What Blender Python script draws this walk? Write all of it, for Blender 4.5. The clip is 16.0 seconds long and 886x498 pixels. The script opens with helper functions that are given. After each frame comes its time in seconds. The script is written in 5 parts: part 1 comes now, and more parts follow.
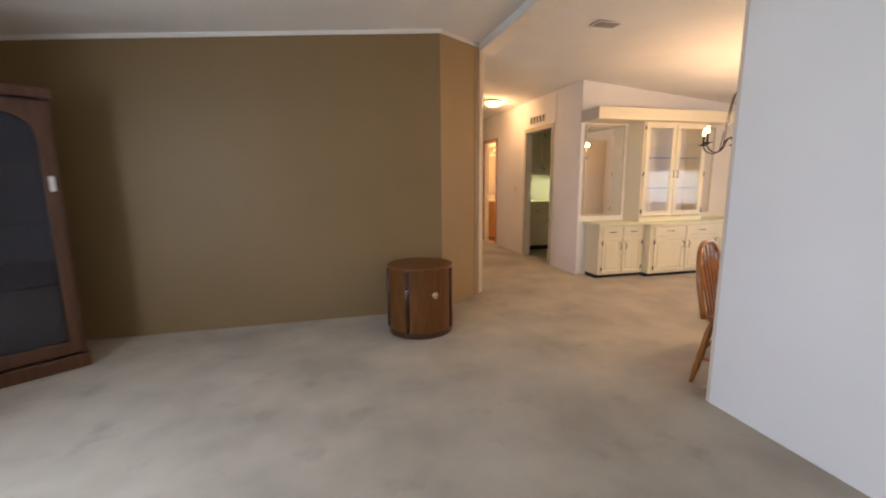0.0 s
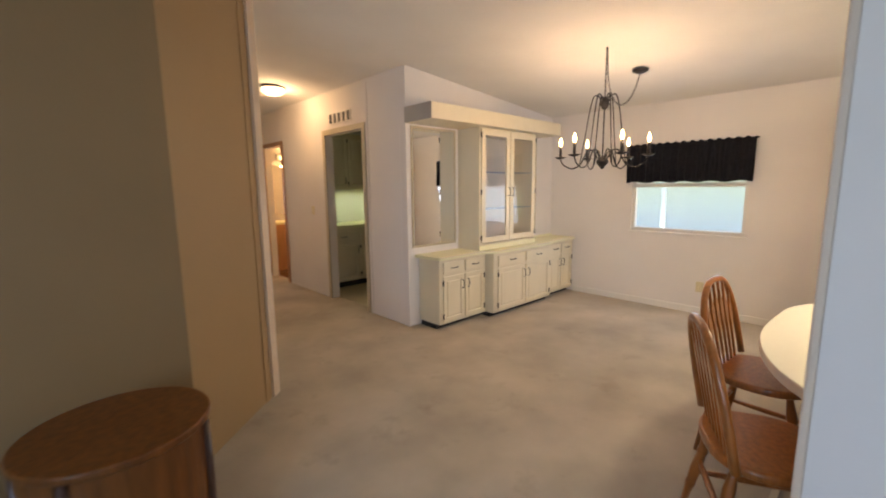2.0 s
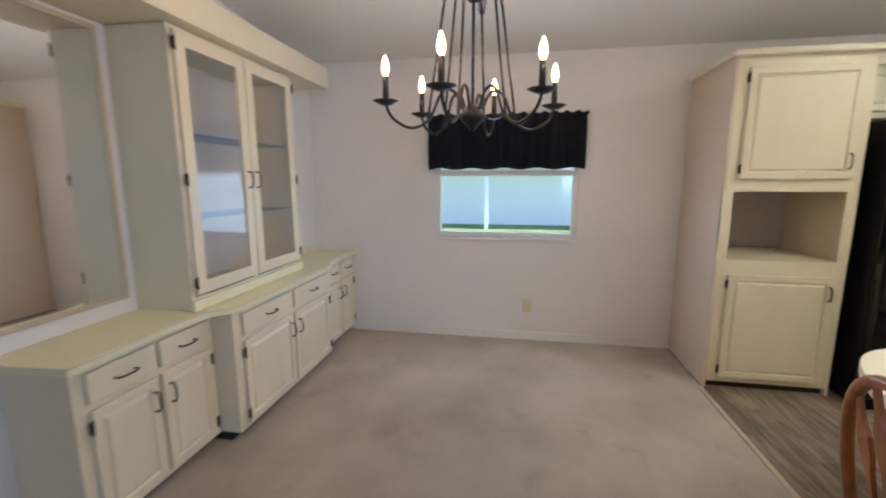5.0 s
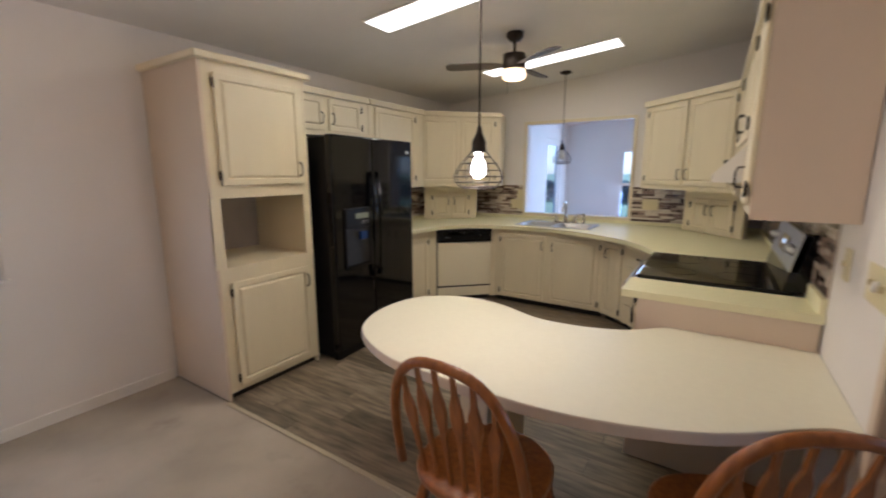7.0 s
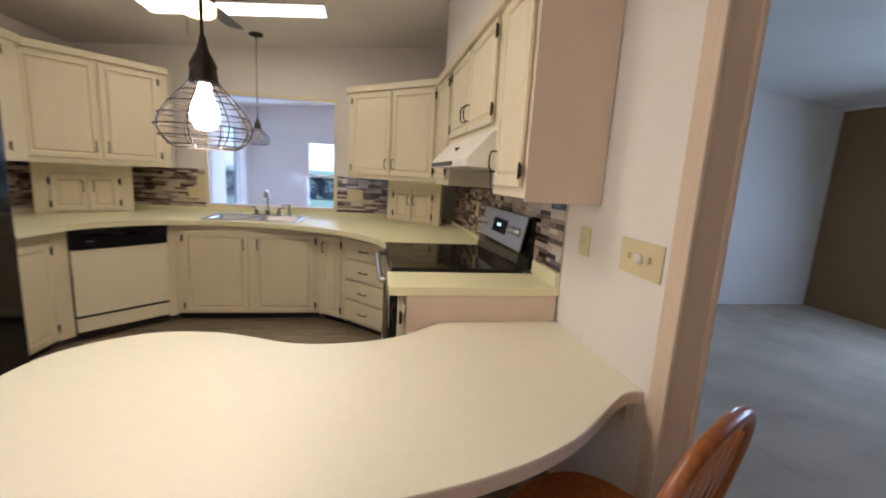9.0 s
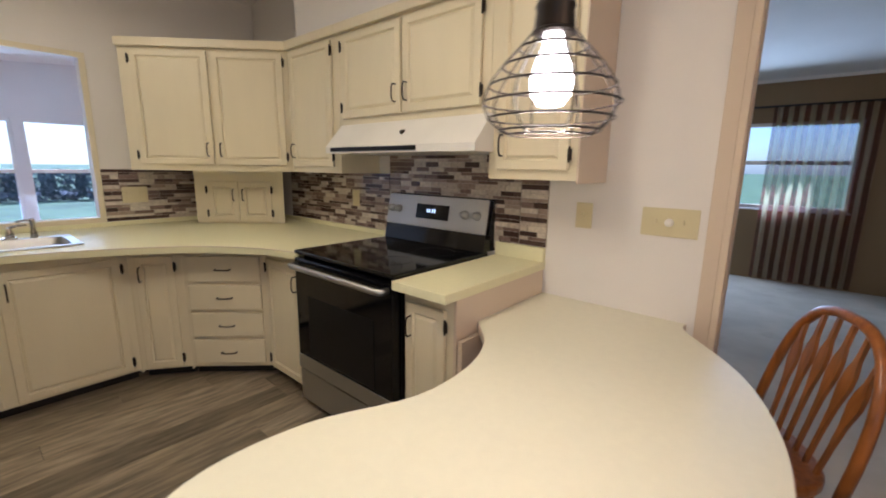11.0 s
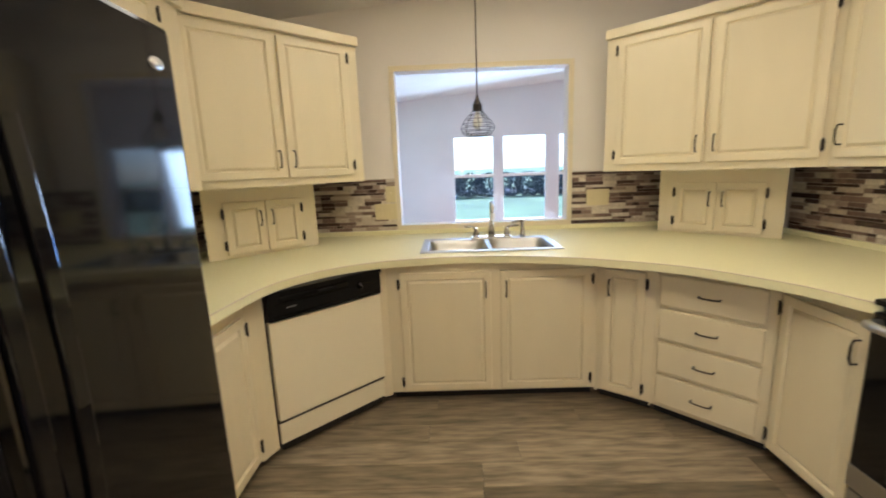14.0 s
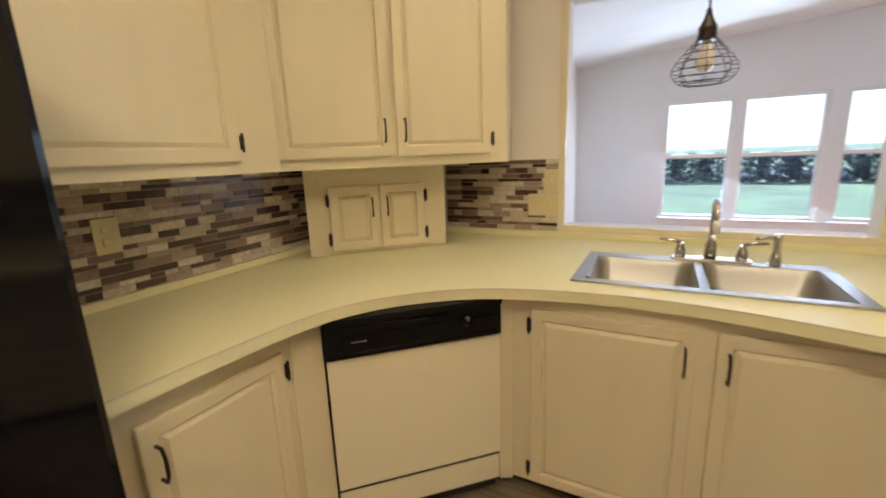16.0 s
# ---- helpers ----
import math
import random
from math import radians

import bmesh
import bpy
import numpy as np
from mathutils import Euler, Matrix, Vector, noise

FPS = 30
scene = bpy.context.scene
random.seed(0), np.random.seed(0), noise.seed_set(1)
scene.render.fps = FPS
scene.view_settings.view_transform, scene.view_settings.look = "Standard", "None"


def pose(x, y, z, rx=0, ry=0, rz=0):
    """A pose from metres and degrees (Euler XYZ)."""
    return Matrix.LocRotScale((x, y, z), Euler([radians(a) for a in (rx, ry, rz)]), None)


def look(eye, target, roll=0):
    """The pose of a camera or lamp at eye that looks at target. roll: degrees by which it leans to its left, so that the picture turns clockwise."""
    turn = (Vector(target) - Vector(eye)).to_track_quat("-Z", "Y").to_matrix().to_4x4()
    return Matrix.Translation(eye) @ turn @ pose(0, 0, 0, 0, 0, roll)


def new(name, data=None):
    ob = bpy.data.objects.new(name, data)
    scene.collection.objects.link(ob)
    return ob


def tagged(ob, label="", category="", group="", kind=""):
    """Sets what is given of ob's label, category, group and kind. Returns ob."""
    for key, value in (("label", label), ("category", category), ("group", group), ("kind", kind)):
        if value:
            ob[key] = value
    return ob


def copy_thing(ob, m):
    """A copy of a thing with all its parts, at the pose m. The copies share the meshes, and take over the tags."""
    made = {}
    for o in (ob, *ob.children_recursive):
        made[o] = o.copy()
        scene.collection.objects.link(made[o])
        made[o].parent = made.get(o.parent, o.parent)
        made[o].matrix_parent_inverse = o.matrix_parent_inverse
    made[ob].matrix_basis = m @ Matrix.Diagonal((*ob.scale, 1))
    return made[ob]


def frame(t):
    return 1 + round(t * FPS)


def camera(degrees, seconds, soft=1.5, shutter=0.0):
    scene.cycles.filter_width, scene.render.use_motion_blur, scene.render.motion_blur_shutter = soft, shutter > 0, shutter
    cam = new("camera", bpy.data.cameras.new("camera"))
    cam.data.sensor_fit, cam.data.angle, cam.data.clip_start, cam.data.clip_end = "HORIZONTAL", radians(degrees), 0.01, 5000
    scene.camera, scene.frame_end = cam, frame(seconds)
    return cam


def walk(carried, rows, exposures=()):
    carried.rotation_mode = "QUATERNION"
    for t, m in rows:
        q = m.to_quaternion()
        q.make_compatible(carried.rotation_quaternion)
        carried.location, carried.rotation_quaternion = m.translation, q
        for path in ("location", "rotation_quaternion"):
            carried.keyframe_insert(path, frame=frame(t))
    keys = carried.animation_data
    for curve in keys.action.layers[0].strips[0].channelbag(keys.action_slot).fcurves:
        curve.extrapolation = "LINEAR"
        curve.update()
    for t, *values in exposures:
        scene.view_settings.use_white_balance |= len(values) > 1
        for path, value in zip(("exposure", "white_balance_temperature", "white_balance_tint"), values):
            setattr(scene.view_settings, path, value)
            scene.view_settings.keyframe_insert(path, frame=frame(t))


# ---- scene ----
cam = camera(93.3, 16.0, soft=1.9, shutter=0.4)
PATH = [
    (0, (0.012, 0.037, 1.318), (0.511, 1.945, 0.989), -0.5),
    (0.5, (0.089, 0.491, 1.338), (0.842, 2.322, 1.056), -1.2),
    (1, (0.214, 0.93, 1.347), (1.162, 2.671, 1.08), -1.1),
    (1.5, (0.41, 1.347, 1.402), (1.574, 2.95, 1.127), -0.8),
    (2, (0.624, 1.766, 1.408), (1.975, 3.211, 1.119), -0.6),
    (2.5, (0.893, 2.093, 1.423), (2.382, 3.389, 1.101), -0.6),
    (3, (1.17, 2.401, 1.428), (2.785, 3.521, 1.058), -0.4),
    (5.5, (2.475, 3.295, 1.348), (4.444, 3.138, 1.032), -0.8),
    (6, (2.632, 3.317, 1.384), (4.416, 2.481, 1.038), -0.9),
    (6.5, (2.642, 3.304, 1.401), (4.084, 1.964, 1.051), -0.8),
    (7, (2.634, 3.303, 1.439), (3.698, 1.649, 1.077), -0.1),
    (7.5, (2.631, 3.291, 1.431), (3.352, 1.459, 1.08), 0.6),
    (8, (2.686, 3.195, 1.405), (3.091, 1.267, 1.063), 1.3),
    (8.5, (2.839, 3.016, 1.397), (2.881, 1.044, 1.065), 2.1),
    (9, (3.081, 2.851, 1.341), (2.715, 0.915, 0.997), 3.3),
    (10.3, (3.8, 2.45, 1.335), (2.604, 0.892, 0.957), 2.0),
    (11.5, (4.166, 1.788, 1.316), (2.604, 0.6, 0.931), 0.5),
    (12, (4.206, 1.562, 1.334), (2.811, 0.179, 0.959), -1.2),
    (12.5, (4.295, 1.417, 1.346), (3.177, -0.199, 0.975), -1.3),
    (13, (4.277, 1.348, 1.342), (3.573, -0.488, 0.978), -1.3),
    (13.5, (4.257, 1.336, 1.336), (3.949, -0.605, 0.966), -1.3),
    (14, (4.263, 1.346, 1.333), (4.304, -0.617, 0.956), -2.2),
    (14.5, (4.285, 1.312, 1.327), (4.554, -0.631, 0.936), -3.3),
    (15, (4.281, 1.096, 1.319), (4.733, -0.811, 0.919), -4.3),
    (15.5, (4.244, 0.777, 1.32), (4.843, -1.084, 0.898), -4.1),
    (16, (4.176, 0.493, 1.307), (5.09, -1.232, 0.876), -2.2),
]
EXPOSURES = [(0.0, 2.10, 7800, 25), (1.5, 1.95, 7500, 22), (3.0, 1.74, 5850, 15), (5.5, 1.42, 5500, 14), (7.0, 1.20, 5800, 20), (8.0, 1.32, 5850, 20), (8.5, 1.36, 6400, 21), (9.0, 1.35, 5950, 21), (11.5, 1.28, 5950, 21), (12.5, 1.33, 6600, 13), (14.0, 1.77, 6400, 15), (15.0, 1.86, 6400, 15), (16.0, 1.62, 7300, 17)]
walk(cam, [(t, look(eye, target, roll)) for t, eye, target, roll in PATH], EXPOSURES)

# ---- world, sun, large lights ----
world = bpy.data.worlds.new("sky")
scene.world = world
world.use_nodes = True
wn = world.node_tree.nodes
sky = wn.new("ShaderNodeTexSky")
sky.sky_type, sky.sun_disc, sky.sun_elevation, sky.sun_rotation = "NISHITA", False, radians(49), radians(187.1)
wn["Background"].inputs["Strength"].default_value = 0.14
world.node_tree.links.new(sky.outputs[0], wn["Background"].inputs[0])
SUN = bpy.data.lights.new("sun", "SUN")
SUN.energy, SUN.angle, SUN.color = 4.6, radians(0.6), (1.0, 0.95, 0.86)
new("sun", SUN).matrix_world = look((-5, -40, 46), (0, 0, 0))


def area_lamp(name, eye, target, w, h, watts, color):
    d = bpy.data.lights.new(name, "AREA")
    d.shape, d.size, d.size_y, d.energy, d.color = "RECTANGLE", w, h, watts, color
    o = new(name, d)
    o.matrix_world = look(eye, target)
    return o


def point_lamp(name, eye, watts, color, radius=0.03):
    d = bpy.data.lights.new(name, "POINT")
    d.energy, d.color, d.shadow_soft_size = watts, color, radius
    o = new(name, d)
    o.location = eye
    return o


DAY, WARM, TUBE = (0.60, 0.78, 1.0), (1.0, 0.70, 0.42), (1.0, 0.915, 0.64)
area_lamp("living_window_light", (-2.25, 1.2, 1.35), (2.0, 1.3, 0.35), 1.8, 1.3, 21.5, (0.53, 0.75, 1.0))
area_lamp("dining_window_light", (5.68, 3.33, 1.15), (2.0, 3.33, 0.6), 1.05, 0.55, 2.4, DAY)
area_lamp("foyer_window_light", (-2.3, -3.35, 1.08), (0.0, -3.0, 0.6), 1.6, 1.25, 19, DAY)
area_lamp("sunroom_window_light", (3.2, -5.45, 1.15), (3.6, -2.0, 0.1), 2.4, 1.2, 50, (0.47, 0.70, 1.0))
area_lamp("bedroom_window_light", (2.4, 11.4, 1.4), (2.6, 9.2, 1.0), 1.0, 1.0, 6, DAY)
area_lamp("utility_under_cabinet_light", (4.2, 7.40, 1.37), (4.2, 7.40, 0), 1.6, 0.05, 0.9, (0.80, 1.0, 0.62))
area_lamp("kitchen_tube_light_near", (4.05, 0.945, 2.44), (4.05, 0.945, 0), 1.2, 0.2, 8.6, TUBE)
area_lamp("kitchen_tube_light_far", (4.05, -0.74, 2.44), (4.05, -0.74, 0), 1.2, 0.2, 2.7, TUBE)


# ---- materials ----
def mat(name, color, rough=0.6, metal=0.0, vary=0.08, scale=6.0, bump=0.0, bscale=120.0, spec=0.5, coat=0.0, stretch=(1, 1, 1)):
    m = bpy.data.materials.new(name)
    m.use_nodes = True
    nt = m.node_tree
    b = nt.nodes["Principled BSDF"]
    b.inputs["Roughness"].default_value, b.inputs["Metallic"].default_value = rough, metal
    b.inputs["Specular IOR Level"].default_value, b.inputs["Coat Weight"].default_value = spec, coat
    tc = nt.nodes.new("ShaderNodeTexCoord")
    mp = nt.nodes.new("ShaderNodeMapping")
    mp.inputs["Scale"].default_value = stretch
    nt.links.new(tc.outputs["Object"], mp.inputs[0])
    n1 = nt.nodes.new("ShaderNodeTexNoise")
    n1.inputs["Scale"].default_value, n1.inputs["Detail"].default_value = scale, 5
    nt.links.new(mp.outputs[0], n1.inputs["Vector"])
    ramp = nt.nodes.new("ShaderNodeValToRGB")
    ramp.color_ramp.elements[0].position, ramp.color_ramp.elements[1].position = 0.3, 0.7
    lo = [max(0, c * (1 - vary)) for c in color]
    hi = [min(1, c * (1 + vary)) for c in color]
    ramp.color_ramp.elements[0].color, ramp.color_ramp.elements[1].color = (*lo, 1), (*hi, 1)
    nt.links.new(n1.outputs["Fac"], ramp.inputs[0])
    nt.links.new(ramp.outputs[0], b.inputs["Base Color"])
    if bump:
        n2 = nt.nodes.new("ShaderNodeTexNoise")
        n2.inputs["Scale"].default_value, n2.inputs["Detail"].default_value = bscale, 3
        nt.links.new(mp.outputs[0], n2.inputs["Vector"])
        bp = nt.nodes.new("ShaderNodeBump")
        bp.inputs["Strength"].default_value, bp.inputs["Distance"].default_value = bump, 0.004
        nt.links.new(n2.outputs["Fac"], bp.inputs["Height"])
        nt.links.new(bp.outputs[0], b.inputs["Normal"])
    return m


def glow(name, color, strength):
    m = bpy.data.materials.new(name)
    m.use_nodes = True
    b = m.node_tree.nodes["Principled BSDF"]
    b.inputs["Base Color"].default_value = (*color, 1)
    b.inputs["Emission Color"].default_value, b.inputs["Emission Strength"].default_value = (*color, 1), strength
    return m


def glass(name, color=(1, 1, 1), rough=0.0, base=0.035):
    """A thin pane: mostly clear, with a reflection that grows at a grazing angle."""
    m = bpy.data.materials.new(name)
    m.use_nodes = True
    nt = m.node_tree
    nt.nodes.remove(nt.nodes["Principled BSDF"])
    t, g, f, x, q, k = [nt.nodes.new("ShaderNode" + k) for k in ("BsdfTransparent", "BsdfGlossy", "LayerWeight", "MixShader", "Math", "Math")]
    t.inputs[0].default_value, g.inputs["Roughness"].default_value = (*color, 1), rough
    q.operation, q.inputs[1].default_value = "POWER", 4.0
    k.operation, k.inputs[1].default_value, k.inputs[2].default_value = "MULTIPLY_ADD", 0.6, base
    nt.links.new(f.outputs["Facing"], q.inputs[0])
    nt.links.new(q.outputs[0], k.inputs[0])
    nt.links.new(k.outputs[0], x.inputs[0])
    nt.links.new(t.outputs[0], x.inputs[1])
    nt.links.new(g.outputs[0], x.inputs[2])
    nt.links.new(x.outputs[0], nt.nodes["Material Output"].inputs[0])
    return m


def picks(name, colors, rough=0.3, grain=0.0, gscale=30.0, stretch=(1, 1, 1)):
    """Each piece takes one of the colours by chance, with grain in it."""
    m = bpy.data.materials.new(name)
    m.use_nodes = True
    nt = m.node_tree
    b = nt.nodes["Principled BSDF"]
    b.inputs["Roughness"].default_value = rough
    o = nt.nodes.new("ShaderNodeObjectInfo")
    r = nt.nodes.new("ShaderNodeValToRGB")
    r.color_ramp.interpolation = "CONSTANT"
    e = r.color_ramp.elements
    while len(e) < len(colors):
        e.new(0.5)
    for i, c in enumerate(colors):
        e[i].position, e[i].color = i / len(colors), (*c, 1)
    nt.links.new(o.outputs["Random"], r.inputs[0])
    tc = nt.nodes.new("ShaderNodeTexCoord")
    mp = nt.nodes.new("ShaderNodeMapping")
    mp.inputs["Scale"].default_value = stretch
    ad = nt.nodes.new("ShaderNodeVectorMath")
    nt.links.new(tc.outputs["Object"], ad.inputs[0])
    cb = nt.nodes.new("ShaderNodeCombineXYZ")
    mu = nt.nodes.new("ShaderNodeMath")
    mu.operation, mu.inputs[1].default_value = "MULTIPLY", 37.0
    nt.links.new(o.outputs["Random"], mu.inputs[0])
    for i in range(3):
        nt.links.new(mu.outputs[0], cb.inputs[i])
    nt.links.new(cb.outputs[0], ad.inputs[1])
    nt.links.new(ad.outputs[0], mp.inputs[0])
    n = nt.nodes.new("ShaderNodeTexNoise")
    n.inputs["Scale"].default_value, n.inputs["Detail"].default_value = gscale, 6
    nt.links.new(mp.outputs[0], n.inputs["Vector"])
    mr = nt.nodes.new("ShaderNodeMapRange")
    mr.inputs["From Min"].default_value, mr.inputs["From Max"].default_value = 0.3, 0.7
    mr.inputs["To Min"].default_value, mr.inputs["To Max"].default_value = 1 - grain, 1 + grain
    nt.links.new(n.outputs["Fac"], mr.inputs["Value"])
    mx = nt.nodes.new("ShaderNodeMix")
    mx.data_type, mx.blend_type = "RGBA", "MULTIPLY"
    mx.inputs["Factor"].default_value = 1.0
    nt.links.new(r.outputs[0], mx.inputs["A"])
    nt.links.new(mr.outputs["Result"], mx.inputs["B"])
    nt.links.new(mx.outputs["Result"], b.inputs["Base Color"])
    bp = nt.nodes.new("ShaderNodeBump")
    bp.inputs["Strength"].default_value, bp.inputs["Distance"].default_value = 0.15, 0.002
    nt.links.new(n.outputs["Fac"], bp.inputs["Height"])
    nt.links.new(bp.outputs[0], b.inputs["Normal"])
    return m


CARPET = mat("carpet", (0.455, 0.392, 0.31), 0.95, vary=0.17, scale=1.9, bump=0.9, bscale=260, spec=0.1)
# soiled patches on the carpet
cn = CARPET.node_tree
sn, sr, sm = cn.nodes.new("ShaderNodeTexNoise"), cn.nodes.new("ShaderNodeValToRGB"), cn.nodes.new("ShaderNodeMix")
sn.inputs["Scale"].default_value, sn.inputs["Detail"].default_value, sn.inputs["Roughness"].default_value = 3.4, 6, 0.62
sr.color_ramp.elements[0].position, sr.color_ramp.elements[1].position = 0.58, 0.84
sr.color_ramp.elements[0].color, sr.color_ramp.elements[1].color = (1, 1, 1, 1), (0.70, 0.685, 0.67, 1)
sm.data_type, sm.blend_type = "RGBA", "MULTIPLY"
sm.inputs["Factor"].default_value = 1.0
cn.links.new(cn.nodes["Mapping"].outputs[0], sn.inputs["Vector"])
cn.links.new(sn.outputs["Fac"], sr.inputs[0])
cn.links.new(cn.nodes["Color Ramp"].outputs[0], sm.inputs["A"])
cn.links.new(sr.outputs[0], sm.inputs["B"])
cn.links.new(sm.outputs["Result"], cn.nodes["Principled BSDF"].inputs["Base Color"])
WHITE = mat("white_wall", (0.78, 0.74, 0.70), 0.75, vary=0.03, scale=1.5, bump=0.25, bscale=90, spec=0.25)
CEIL = mat("ceiling_paint", (0.80, 0.78, 0.75), 0.9, vary=0.03, scale=2.0, bump=0.5, bscale=60, spec=0.15)
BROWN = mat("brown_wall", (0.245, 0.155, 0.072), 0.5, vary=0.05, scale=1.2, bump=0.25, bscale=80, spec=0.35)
TRIM = mat("white_trim", (0.78, 0.75, 0.70), 0.45, vary=0.03)
CREAM = mat("cream_cabinet_paint", (0.74, 0.655, 0.475), 0.40, vary=0.025, scale=2.5, bump=0.10, bscale=60, stretch=(3, 3, 0.8))
APPLIANCE = mat("cream_enamel", (0.80, 0.73, 0.56), 0.28, vary=0.015, scale=2)
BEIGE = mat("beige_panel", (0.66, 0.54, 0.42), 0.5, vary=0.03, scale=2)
# the worktop's cream laminate, made paler for daylight reflected on the bar
BARTOP = mat("lit_cream_laminate", (0.80, 0.76, 0.61), 0.40, vary=0.015, scale=40, bump=0.05, bscale=300)
COUNTER = mat("cream_laminate", (0.78, 0.74, 0.485), 0.5, vary=0.015, scale=40, bump=0.05, bscale=300, spec=0.3)
EDGE = mat("counter_edge", (0.66, 0.56, 0.46), 0.45, vary=0.03)
BLACK = mat("gloss_black", (0.004, 0.004, 0.005), 0.07, vary=0.2, scale=4, spec=0.38)
BLACKP = mat("black_plastic", (0.006, 0.006, 0.007), 0.35, vary=0.2, spec=0.2)
STEEL = mat("stainless_steel", (0.47, 0.47, 0.47), 0.40, 1.0, vary=0.06, scale=60, stretch=(1, 1, 30))
CHROME = mat("brushed_nickel", (0.55, 0.52, 0.47), 0.22, 1.0, vary=0.05)
BRONZE = mat("dark_bronze", (0.045, 0.036, 0.030), 0.38, 0.8, vary=0.2)
IRON = mat("dark_iron", (0.035, 0.032, 0.032), 0.45, 0.7, vary=0.2, bump=0.2)
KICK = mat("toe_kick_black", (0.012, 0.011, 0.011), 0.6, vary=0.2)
OAK = mat("oak_chair", (0.29, 0.094, 0.019), 0.28, vary=0.28, scale=9, bump=0.1, bscale=60, stretch=(6, 6, 0.8), coat=0.15)
WALNUT = mat("walnut_veneer", (0.135, 0.044, 0.008), 0.36, vary=0.32, scale=7, stretch=(5, 5, 0.7), spec=0.4)
WALNUTD = mat("dark_walnut", (0.05, 0.017, 0.008), 0.32, vary=0.25, scale=7, stretch=(5, 5, 0.7), coat=0.2)
MIRROR = mat("mirror", (0.86, 0.86, 0.84), 0.01, 1.0, vary=0.0)
GLASS = glass("window_glass", (0.66, 0.79, 1.0))
CLEAR = glass("clear_glass")
DISPLAYGLASS = glass("hutch_glass", base=0.035)
SMOKE = glass("dim_glass", (0.72, 0.72, 0.76))
CLOTH = mat("black_cloth", (0.012, 0.012, 0.018), 0.85, vary=0.3, scale=30, bump=0.3, bscale=200)
IVORY = mat("ivory_plastic", (0.66, 0.58, 0.36), 0.4, vary=0.03)
BULB = glow("bulb_glow", (1.0, 0.62, 0.24), 5.0)
COOLBULB = glow("led_glow", (1.0, 0.95, 0.90), 8.0)
PANEL = glow("light_panel", (1.0, 0.97, 0.84), 1.1)
SHADE = glow("lamp_shade_glow", (1.0, 0.74, 0.42), 1.1)
LAMINATE = mat("red_laminate", (0.23, 0.10, 0.055), 0.18, vary=0.2, scale=4, stretch=(1, 8, 1))
VINYL = picks("vinyl_plank", [(0.19, 0.15, 0.103), (0.235, 0.187, 0.13), (0.145, 0.115, 0.079), (0.265, 0.213, 0.152), (0.205, 0.162, 0.112)], 0.36, 0.5, 4.5, (1.2, 8.0, 1))
TILE = picks("mosaic_tile", [(0.06, 0.036, 0.032), (0.54, 0.46, 0.38), (0.19, 0.13, 0.11), (0.36, 0.28, 0.235), (0.095, 0.06, 0.052), (0.64, 0.57, 0.48), (0.25, 0.175, 0.15)], 0.16, 0.2, 60.0)
GROUT = mat("grout", (0.50, 0.44, 0.37), 0.85)
VINYLDULL = mat("utility_vinyl", (0.50, 0.45, 0.32), 0.4)
# the brown wall paint again, lightened for the warm light on the angled wall
BROWNLIT = mat("brown_wall_lit", (0.36, 0.24, 0.12), 0.5, vary=0.04, scale=1.2, bump=0.25, bscale=80, spec=0.35)
GRASS = mat("grass", (0.14, 0.20, 0.075), 0.9, vary=0.35, scale=0.7, bump=0.6, bscale=30)
SIDING = mat("pale_siding", (0.86, 0.88, 0.90), 0.7, vary=0.04)
ROOFM = mat("grey_shingle", (0.16, 0.16, 0.17), 0.85, vary=0.2)
LEAF = mat("hedge_leaf", (0.045, 0.07, 0.06), 0.7, vary=0.45, scale=3)
BARK = mat("bark", (0.09, 0.065, 0.045), 0.9, vary=0.3, scale=12)
ROADM = mat("asphalt", (0.06, 0.06, 0.065), 0.9, vary=0.15, scale=3)
DISPLAY = glow("clock_digits", (0.55, 0.75, 1.0), 0.6)
BLUE = mat("blue_panel", (0.02, 0.05, 0.16), 0.2)


# ---- builders ----
def finish(bm, smooth=False):
    bmesh.ops.recalc_face_normals(bm, faces=bm.faces)
    for f in bm.faces:
        f.smooth = smooth
    return bm


def mesh_from(name, bm, material):
    me = bpy.data.meshes.new(name)
    bm.to_mesh(me)
    bm.free()
    me.materials.append(material)
    return me


def part(name, bm, material, parent, label=""):
    ob = new(name, mesh_from(name, bm, material))
    ob.parent = parent
    return tagged(ob, label)


def thing(name, m, label, category, group="", kind=""):
    ob = new(name)
    ob.matrix_basis = m
    ob.empty_display_size = 0.1
    return tagged(ob, label, category, group, kind)


def solo(name, bm, material, label, category, group="", kind="", m=None):
    ob = new(name, mesh_from(name, bm, material))
    if m is not None:
        ob.matrix_basis = m
    return tagged(ob, label, category, group, kind)


def box(x0, x1, y0, y1, z0, z1, bevel=0.0, bm=None):
    b = bmesh.new()
    bmesh.ops.create_cube(b, size=1.0)
    for v in b.verts:
        v.co = Vector((x0 + (v.co.x + 0.5) * (x1 - x0), y0 + (v.co.y + 0.5) * (y1 - y0), z0 + (v.co.z + 0.5) * (z1 - z0)))
    if bevel:
        bmesh.ops.bevel(b, geom=b.edges[:], offset=bevel, segments=2, affect="EDGES", profile=0.6)
    finish(b)
    return join(bm, b) if bm is not None else b


def join(a, b, m=None):
    me = bpy.data.meshes.new("tmp")
    if m is not None:
        b.transform(m)
    b.to_mesh(me)
    b.free()
    a.from_mesh(me)
    bpy.data.meshes.remove(me)
    return a


